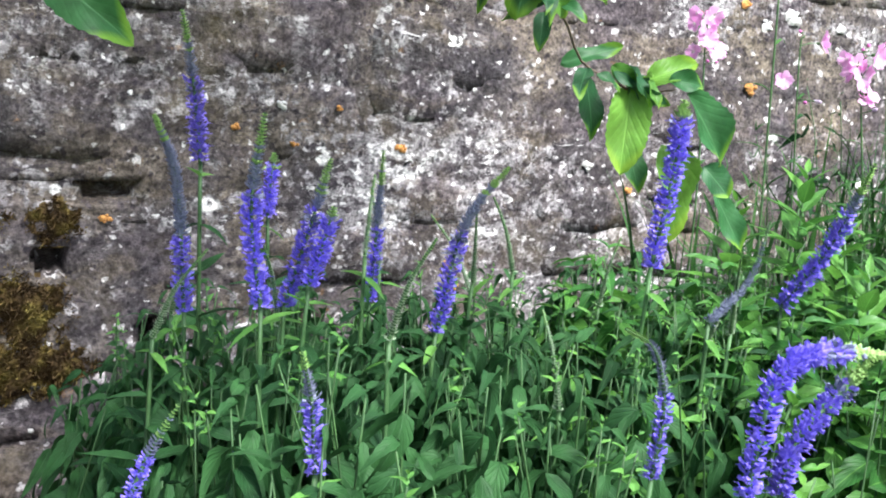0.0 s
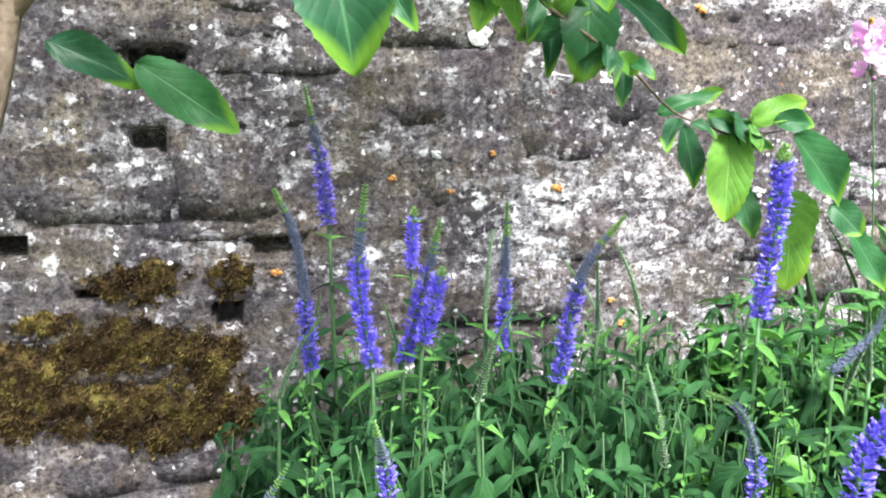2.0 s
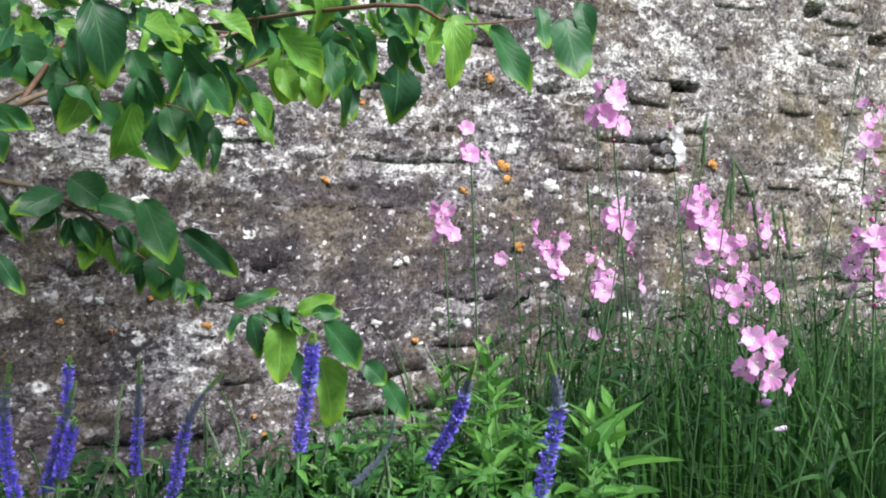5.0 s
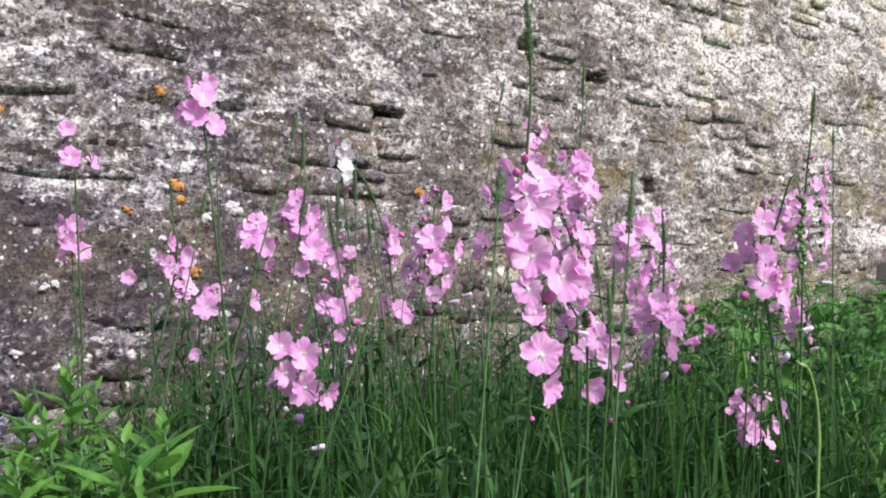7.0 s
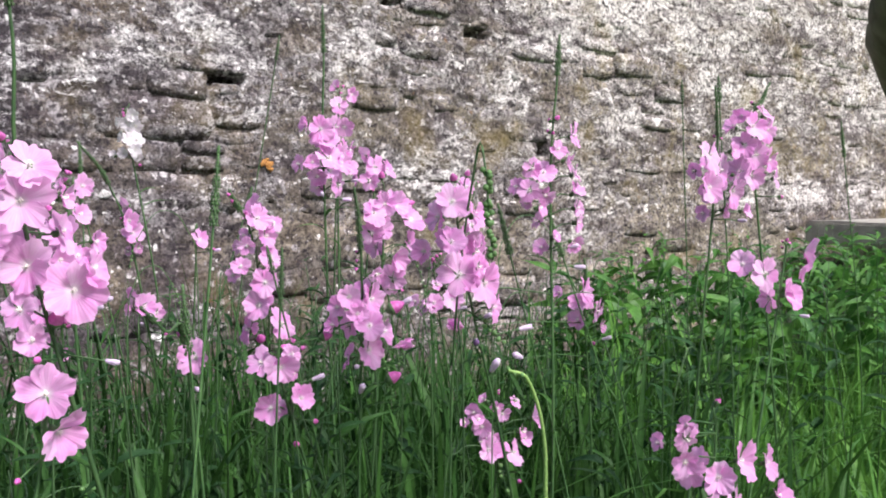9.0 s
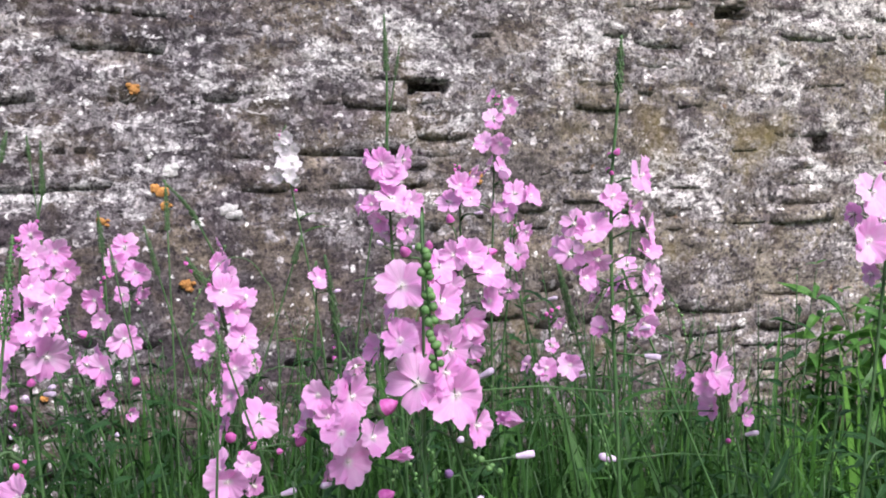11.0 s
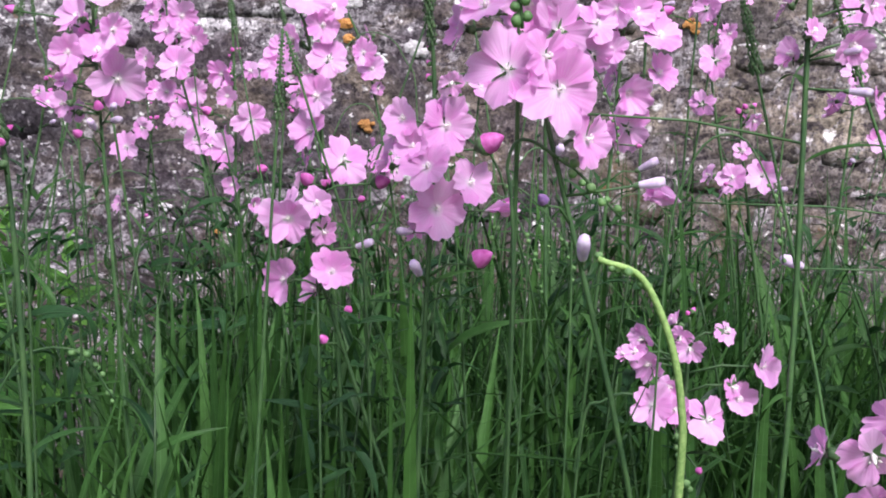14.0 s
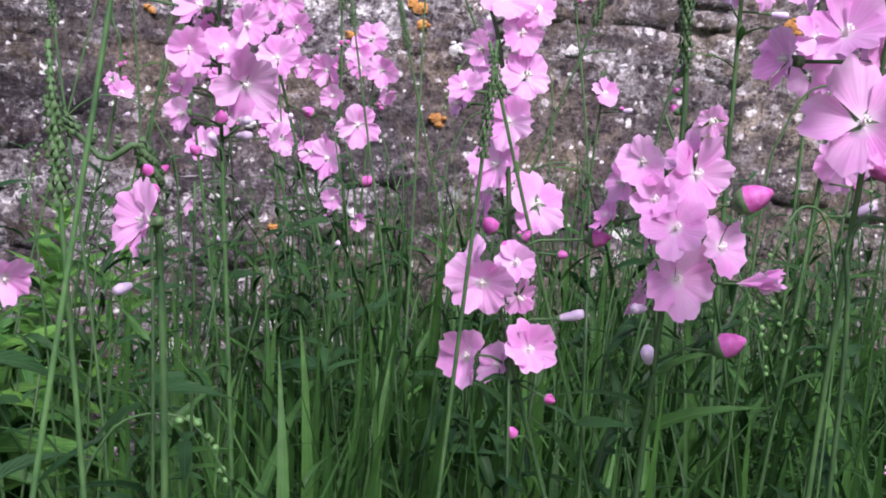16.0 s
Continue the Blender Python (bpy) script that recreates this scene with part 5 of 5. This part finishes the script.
STEMS_3 = [
    (-1.0, (0.487, 1.409), [(0.511, 1.227, 0.037), (0.497, 1.243, 0.022)], []),
    (-1.1, (0.787, 1.415), [(0.779, 1.276, 0.045), (0.819, 1.281, 0.029), (0.787, 1.246, 0.034), (0.819, 1.213, 0.054), (0.786, 1.17, 0.052), (0.763, 1.174, 0.031), (0.823, 1.093, 0.031), (0.795, 1.121, 0.031)], [(0.836, 1.144, "b", 0.025), (0.758, 1.224, "b", 0.023)]),
    (-1.62, (0.88, 1.369), [(0.918, 1.329, 0.042), (0.932, 1.305, 0.033), (0.896, 1.264, 0.027), (0.938, 1.275, 0.039), (0.929, 1.242, 0.04), (0.924, 1.21, 0.048), (0.953, 1.183, 0.046), (0.906, 1.293, 0.029), (0.943, 1.321, 0.026)], [(0.92, 1.167, "b", 0.021)]),
]
STEMS_4 = [
    (-1.0, (0.891, 1.464), [(0.976, 1.318, 0.045), (0.991, 1.294, 0.045), (1.011, 1.155, 0.055), (1.033, 1.142, 0.036), (1.001, 1.266, 0.022)], []),
    (-1.68, None, [(0.909, 1.138, 0.051), (0.932, 1.15, 0.032), (0.937, 1.125, 0.027), (0.906, 1.082, 0.042), (0.945, 1.09, 0.043)], [(0.972, 1.115, "s", 0.021), (0.939, 1.031, "b", 0.014), (0.987, 1.17, "b", 0.021)]),
    (-1.72, (1.013, 1.372), [(1.003, 1.225, 0.034), (1.037, 1.22, 0.051), (1.022, 1.186, 0.045), (1.059, 1.173, 0.043), (1.031, 1.151, 0.051), (1.04, 1.255, 0.024), (1.012, 1.201, 0.033)], [(1.075, 1.208, "b", 0.031), (1.086, 1.154, "p", 0.031), (1.071, 1.111, "b", 0.028), (1.017, 1.1, "s", 0.026)]),
]
STEMS_5 = [
    (-1.87, None, [(1.049, 1.351, 0.049), (1.085, 1.334, 0.039), (1.046, 1.3, 0.044), (1.063, 1.26, 0.056), (1.097, 1.288, 0.052), (1.097, 1.248, 0.055), (1.119, 1.216, 0.038), (1.076, 1.305, 0.043), (1.087, 1.27, 0.037)], [(1.091, 1.174, "m", 0.014), (1.121, 1.139, "s", 0.029), (1.053, 1.382, "b", 0.017), (1.076, 1.387, "b", 0.013), (1.077, 1.354, "b", 0.012)]),
    (-1.38, (1.178, 1.686), [(1.168, 1.476, 0.043), (1.198, 1.481, 0.045), (1.183, 1.456, 0.046), (1.18, 1.426, 0.056), (1.207, 1.419, 0.045), (1.164, 1.397, 0.037), (1.203, 1.382, 0.04), (1.154, 1.419, 0.033)], []),
    (-1.11, None, [(1.38, 1.445, 0.056), (1.403, 1.461, 0.048), (1.364, 1.416, 0.05), (1.394, 1.421, 0.041)], []),
]
STEMS_6 = [
    (-1.45, None, [(1.269, 1.348, 0.052), (1.225, 1.333, 0.05), (1.245, 1.349, 0.042), (1.224, 1.301, 0.044), (1.291, 1.322, 0.051), (1.26, 1.26, 0.056), (1.296, 1.282, 0.045), (1.267, 1.221, 0.056), (1.244, 1.305, 0.043)], [(1.29, 1.18, "s", 0.029), (1.243, 1.398, "b", 0.02), (1.274, 1.366, "b", 0.017), (1.304, 1.351, "b", 0.019)]),
    (-0.85, None, [(1.585, 1.608, 0.039), (1.55, 1.58, 0.045), (1.526, 1.53, 0.047), (1.564, 1.531, 0.054), (1.562, 1.48, 0.048)], []),
    (-1.06, None, [(1.504, 1.429, 0.052), (1.538, 1.424, 0.049), (1.489, 1.399, 0.044), (1.518, 1.358, 0.04), (1.51, 1.331, 0.034)], []),
]
STEMS_7 = [
    (-1.8, (1.32, 1.597), [(1.33, 1.448, 0.04), (1.297, 1.427, 0.032), (1.318, 1.411, 0.038), (1.28, 1.393, 0.045), (1.26, 1.4, 0.03), (1.256, 1.368, 0.035), (1.346, 1.392, 0.034), (1.341, 1.366, 0.035), (1.266, 1.343, 0.03), (1.287, 1.362, 0.031), (1.344, 1.343, 0.029), (1.352, 1.321, 0.029), (1.336, 1.292, 0.035), (1.309, 1.3, 0.023)], [(1.113, 1.236, "b", 0.025)]),
    (-1.86, (1.612, 1.538), [(1.583, 1.426, 0.047), (1.574, 1.375, 0.056), (1.622, 1.403, 0.051), (1.632, 1.37, 0.053), (1.639, 1.434, 0.033), (1.655, 1.394, 0.033), (1.602, 1.395, 0.036), (1.671, 1.338, 0.033), (1.632, 1.339, 0.03)], []),
    (-1.8, (1.859, 1.569), [(1.788, 1.484, 0.05), (1.812, 1.437, 0.056), (1.841, 1.482, 0.054), (1.797, 1.399, 0.056), (1.841, 1.429, 0.048), (1.775, 1.452, 0.043), (1.82, 1.506, 0.037), (1.85, 1.394, 0.038)], []),
]
STEMS_8 = [
    (-1.98, None, [(1.567, 1.245, 0.048), (1.627, 1.21, 0.056), (1.676, 1.278, 0.054), (1.655, 1.248, 0.043)], []),
    (-1.64, (1.547, 1.256), [(1.541, 1.195, 0.056), (1.569, 1.162, 0.044), (1.525, 1.182, 0.036), (1.583, 1.135, 0.032)], [(1.382, 1.1, "s", 0.032), (1.251, 1.161, "p", 0.042)]),
    (-1.75, None, [(1.215, 1.026, 0.035), (1.215, 0.994, 0.04), (1.237, 0.988, 0.031), (1.262, 0.982, 0.04), (1.307, 1.027, 0.039), (1.291, 0.997, 0.033), (1.283, 1.01, 0.022), (1.246, 1.042, 0.027), (1.199, 1.038, 0.022), (1.277, 1.055, 0.022), (1.231, 1.009, 0.025), (1.24, 1.051, 0.022)], []),
]
STEMS_9 = [
    (-2.1, None, [(1.336, 1.026, 0.055), (1.278, 1.018, 0.046), (1.387, 1.016, 0.049), (1.255, 0.983, 0.045), (1.322, 0.975, 0.048), (1.406, 0.971, 0.043), (1.304, 0.953, 0.045), (1.208, 1.076, 0.034), (1.227, 1.088, 0.032), (1.222, 1.045, 0.034)], []),
    (-0.36, None, [(0.528, 1.326, 0.047), (0.515, 1.281, 0.056), (0.547, 1.259, 0.045), (0.503, 1.303, 0.038)], []),
    (-0.65, None, [(0.673, 1.259, 0.056), (0.657, 1.218, 0.056), (0.684, 1.189, 0.056), (0.64, 1.239, 0.041), (0.675, 1.176, 0.042)], []),
]
STEMS_10 = [
    (-1.0, None, [(0.529, 1.535, 0.056), (0.57, 1.517, 0.05), (0.539, 1.567, 0.054), (0.557, 1.594, 0.039)], []),
    (-0.64, None, [(0.41, 1.516, 0.042), (0.416, 1.458, 0.05), (0.467, 1.455, 0.042)], []),
    (-0.69, None, [(0.832, 1.336, 0.056), (0.815, 1.308, 0.051), (0.852, 1.287, 0.052), (0.862, 1.252, 0.037)], []),
]
STEMS_11 = [
    (-0.5, None, [(0.701, 1.286, 0.053), (0.608, 1.204, 0.04)], []),
    (-0.9, None, [(0.606, 1.162, 0.053), (0.629, 1.192, 0.038), (0.711, 1.177, 0.047), (0.594, 1.069, 0.033)], []),
    (-0.9, None, [(1.172, 1.276, 0.045)], []),
]
STEMS_12 = [
    (-1.36, None, [(1.458, 1.169, 0.047), (1.426, 1.164, 0.038), (1.438, 1.197, 0.025), (1.446, 1.235, 0.025)], []),
    (-1.1, None, [(1.488, 1.321, 0.051), (1.508, 1.361, 0.037), (1.475, 1.257, 0.037)], []),
    (-1.2, None, [(1.649, 1.305, 0.036), (1.692, 1.264, 0.054), (1.652, 1.272, 0.031), (1.697, 1.212, 0.037), (1.645, 1.386, 0.043)], []),
]
BUD_STEMS = [(0.546, -1.45, 1.369), (0.512, -1.1, 1.386), (0.63, -1.25, 1.413), (0.669, -0.8, 1.55), (0.666, -1.15, 1.536), (0.855, -1.1, 1.39), (0.896, -1.0, 1.464), (1.059, -1.35, 1.378), (0.541, -1.6, 1.235), (0.479, -1.92, 1.396), (0.728, -1.9, 1.408), (2.253, -1.3, 1.652), (2.635, -1.5, 1.561), (1.773, -1.75, 1.579), (1.312, -1.0, 1.699), (0.903, -1.68, 1.295), (0.802, -1.2, 1.365), (1.29, -1.7, 1.35), (1.346, -1.75, 1.346), (0.903, -1.72, 1.294), (0.687, -1.9, 1.269)]
STEMS = STEMS_1 + STEMS_2 + STEMS_3 + STEMS_4 + STEMS_5 + STEMS_6 + STEMS_7 + STEMS_8 + STEMS_9 + STEMS_10 + STEMS_11 + STEMS_12
for i_, (y_, tip_, places_, buds_) in enumerate(STEMS):
    mallow(places_, y_, tip_, 400 + i_, buds=buds_, foot_x=0.74 if i_ == 0 else None)
mallow([(1.190, 1.562, 0.036), (1.180, 1.545, 0.040), (1.203, 1.538, 0.040), (1.190, 1.520, 0.040), (1.178, 1.502, 0.038), (1.205, 1.502, 0.040), (1.194, 1.480, 0.036), (1.176, 1.470, 0.032), (1.208, 1.468, 0.032)], -0.488, (1.192, 1.592), 470, "white")
for i_, (x_, y_, z_) in enumerate(BUD_STEMS):
    bud_stem(x_, y_, z_, 500 + i_)

# ---- herbs, strap leaves, shrub ----
herb(0.379, -0.806, 1.043, 1, 0.13)
herb(0.399, -1.201, 0.997, 2, 0.15)
herb(0.319, -1.241, 0.979, 5, 0.15)
herb(0.458, -0.727, 0.997, 3)
herb(0.318, -1.053, 0.947, 4)
for i_, (x_, y_, z_, s_) in enumerate([(0.20, -1.10, 0.93, 0.12), (0.27, -1.32, 0.90, 0.13), (0.12, -0.95, 0.90, 0.10), (0.28, -0.98, 0.98, 0.12), (0.08, -1.30, 0.82, 0.13), (0.0, -1.18, 0.80, 0.11), (0.33, -0.70, 0.98, 0.11)]):
    herb(x_, y_, z_, 20 + i_, s_)
grass_stand("strap_leaves", "long dark green strap leaves round the mallows", 1800, (0.42, 2.0, -1.9, -0.15), (1.00, 1.30), (0.006, 0.017), MAT["strap"], 21)
grass_stand("fine_leaves", "thin dark upright leaves behind the mallows", 1600, (0.72, 2.1, -1.6, -0.25), (1.12, 1.38), (0.004, 0.012), MAT["strap"], 25)
grass_stand("arching_leaves", "fresh green arching leaves under the mallows", 460, (0.5, 2.0, -1.68, -0.9), (0.84, 1.12), (0.006, 0.012), MAT["veronica_leaf"], 26)
grass_stand("broad_strap_leaves", "broad glossy green strap leaves under the mallows", 560, (0.6, 2.0, -1.80, -0.9), (1.00, 1.24), (0.016, 0.030), MAT["strap"], 24, (0.1, 0.9), True)
leafy_filler("mallow_foliage", "narrow dark mallow leaves on thin stems", 80, (0.45, 2.05, -1.75, -0.3), lambda x, y: 1.10 + 0.14 * noise.noise((x * 3, y * 3, 6)), (0.05, 0.11), MAT["strap"], 27, ratio=0.11, gap=(0.035, 0.07), rise=1.5, droop=0.30, deep=0.35)
leafy_filler("mallow_leaflets", "small fresh green leaflets among the mallow stems", 95, (0.5, 2.2, -1.9, -0.4), lambda x, y: 1.20 + 0.16 * noise.noise((x * 4, y * 4, 8)), (0.03, 0.065), MAT["veronica_leaf"], 28, ratio=0.22, gap=(0.03, 0.06), rise=0.4, droop=0.2, deep=0.30)
grass_stand("far_strap_leaves", "rough tall grass along the wall", 2200, (2.0, 5.5, -0.9, -0.12), (0.80, 1.12), (0.009, 0.022), MAT["strap"], 22)
leafy_filler("wall_weeds", "bright leafy weeds along the wall", 100, (2.55, 4.6, -1.3, -0.25), lambda x, y: 1.16 + 0.05 * min(2, x - 2) + 0.12 * noise.noise((x * 3, y * 3, 2)), (0.06, 0.14), MAT["herb"], 29, ratio=0.32, gap=(0.04, 0.07), rise=0.1, droop=0.25)
grass_stand("rough_grass", "bright rough grass near the lawn", 3000, (1.95, 4.6, -2.3, -0.4), (0.85, 1.28), (0.007, 0.024), MAT["herb"], 23)


def drooping_spike(points, seed, label, r0=0.0026, pod=0.004):
    """A green seed stem that arches over, small buds along its end."""
    pts = [Vector(p) for p in points]
    foot = Vector((pts[0].x, pts[0].y, GROUND))
    top = thing("arching_stem", foot.x, foot.y, foot.z, label, "flower", "arching stems")
    line = [p - foot for p in bezier([foot, *pts], 30)]
    b = Build()
    tube(b, line, r0, r0 * 0.6, 6)
    child("stem", b.mesh("stem", MAT["bud"] if r0 > 0.003 else MAT["stem"]), top)
    beads = line[-9 if pod < 0.0042 else -13:]
    r = random.Random(seed)
    for i in range(len(beads) - 1):
        along = (beads[i + 1] - beads[i]).normalized()
        for k in range(1 if pod < 0.0042 else 3):
            g = along.orthogonal().normalized()
            g = Matrix.Rotation(r.random() * 6.28, 3, along) @ g
            at = beads[i].lerp(beads[i + 1], r.random()) + g * pod * 0.8
            child("seed_pod", POD, top, leaf_pose(at, g, along, pod * r.uniform(0.7, 1.1)))


def pod_mesh():
    """A round ribbed seed pod."""
    b = Build()
    rows, n = 5, 9
    verts, faces = [Vector((-0.8, 0, 0))], []
    for i in range(1, rows):
        a = math.pi * i / rows
        for k in range(n):
            g = 2 * math.pi * k / n
            q = math.sin(a) * (1.0 if k % 2 else 0.90)
            verts.append(Vector((-0.8 * math.cos(a), q * math.cos(g), q * math.sin(g))))
    verts.append(Vector((0.95, 0, 0)))
    for k in range(n):
        faces.append((0, 1 + (k + 1) % n, 1 + k))
        faces.append((len(verts) - 1, 1 + (rows - 2) * n + k, 1 + (rows - 2) * n + (k + 1) % n))
        for i in range(rows - 2):
            o = 1 + i * n
            faces.append((o + k, o + (k + 1) % n, o + n + (k + 1) % n, o + n + k))
    b.put(verts, faces)
    return b.mesh("seed pod", MAT["pod"])


POD = pod_mesh()
drooping_spike([(1.192, -1.904, 0.909), (1.189, -1.903, 1.042), (1.161, -1.903, 1.119), (1.126, -1.903, 1.137)], 1, "thick pale green stem arching over among the mallows", 0.0034)
drooping_spike([(1.075, -1.874, 1.061), (1.068, -1.873, 1.204), (1.107, -1.873, 1.199), (1.147, -1.873, 1.163)], 2, "thin green stem arching over among the mallows", 0.0016)
drooping_spike([(1.66, -1.74, 0.9), (1.69, -1.74, 1.06), (1.74, -1.73, 1.09), (1.80, -1.72, 1.0), (1.81, -1.72, 0.88)], 3, "thin green stem arching over among the mallows", 0.0016)
drooping_spike([(1.162, -1.726, 0.898), (1.183, -1.736, 0.991), (1.233, -1.755, 0.982), (1.251, -1.776, 0.901)], 4, "thin green stem arching over among the mallows", 0.0016)
drooping_spike([(0.615, -1.578, 0.837), (0.637, -1.577, 0.970), (0.697, -1.577, 0.991), (0.736, -1.577, 0.940)], 5, "thin green stem arching over among the mallows", 0.0016)

drooping_spike([(1.079, -1.845, 1.090), (1.059, -1.915, 1.400), (1.049, -1.945, 1.390), (1.054, -1.945, 1.338), (1.061, -1.945, 1.282)], 6, "thick green stem strung with round seed pods", 0.0018, 0.0044)

for i_ in range(14):
    x_, y_ = rng.uniform(0.55, 1.75), rng.uniform(-1.9, -1.1)
    h_, d_ = rng.uniform(1.10, 1.34), rng.choice((-1, 1)) * rng.uniform(0.04, 0.09)
    drooping_spike([(x_, y_, h_ - 0.18), (x_ + d_ * 0.3, y_, h_ - 0.03), (x_ + d_, y_ - 0.01, h_), (x_ + d_ * 1.6, y_ - 0.02, h_ - 0.05), (x_ + d_ * 1.8, y_ - 0.02, h_ - 0.10)], 30 + i_, "thin grass stem arching over with a small seed head", 0.0011, 0.0024)


def stone_slab():
    """A pale slab laid on two blocks against the wall."""
    top = thing("stone_slab", 5.45, -0.35, GROUND, "pale sandstone slab resting on two stone blocks", "slab")

    def block(name, sx, sy, sz, m, seed):
        bm = bmesh.new()
        bmesh.ops.create_cube(bm, size=1.0)
        bmesh.ops.scale(bm, vec=(sx, sy, sz), verts=bm.verts)
        bmesh.ops.bevel(bm, geom=bm.edges[:], offset=0.015, segments=2, affect="EDGES")
        bmesh.ops.subdivide_edges(bm, edges=bm.edges[:], cuts=2, use_grid_fill=True)
        for v in bm.verts:
            v.co += Vector((0.012, 0.012, 0.012)) * noise.noise(v.co * 5 + Vector((seed, 0, 0)))
        me = bpy.data.meshes.new(name)
        bm.to_mesh(me)
        bm.free()
        me.materials.append(MAT["slab"])
        child(name, me, top, m)

    block("slab", 1.4, 0.45, 0.12, pose(0, 0, 0.93), 1)
    block("block", 0.3, 0.4, 0.88, pose(-0.05, 0.10, 0.435), 2)
    block("block", 0.3, 0.4, 0.88, pose(0.5, 0.10, 0.435), 3)


stone_slab()


def mossy_tree():
    """A leaning mossy trunk at the bed's front edge, with a stub of a limb."""
    o = Vector((1.62, -2.62, GROUND))
    top = thing("tree", *o, "crooked young tree trunk with dark mossy bark", "tree")
    b = Build()
    r = random.Random(8)
    tube(b, [p - o for p in bezier([o, (1.66, -2.5, 0.8), (1.6, -2.4, 1.1), (1.455, -2.322, 1.40), (1.315, -2.325, 1.492), (1.205, -2.372, 1.530), (1.14, -2.43, 1.60), (1.10, -2.50, 1.75), (1.08, -2.55, 2.0), (1.05, -2.6, 2.5)], 45)], 0.045, 0.03, 14, 0, 0.10, r)
    child("trunk", b.mesh("trunk", MAT["trunk"]), top)


mossy_tree()
dogwood()
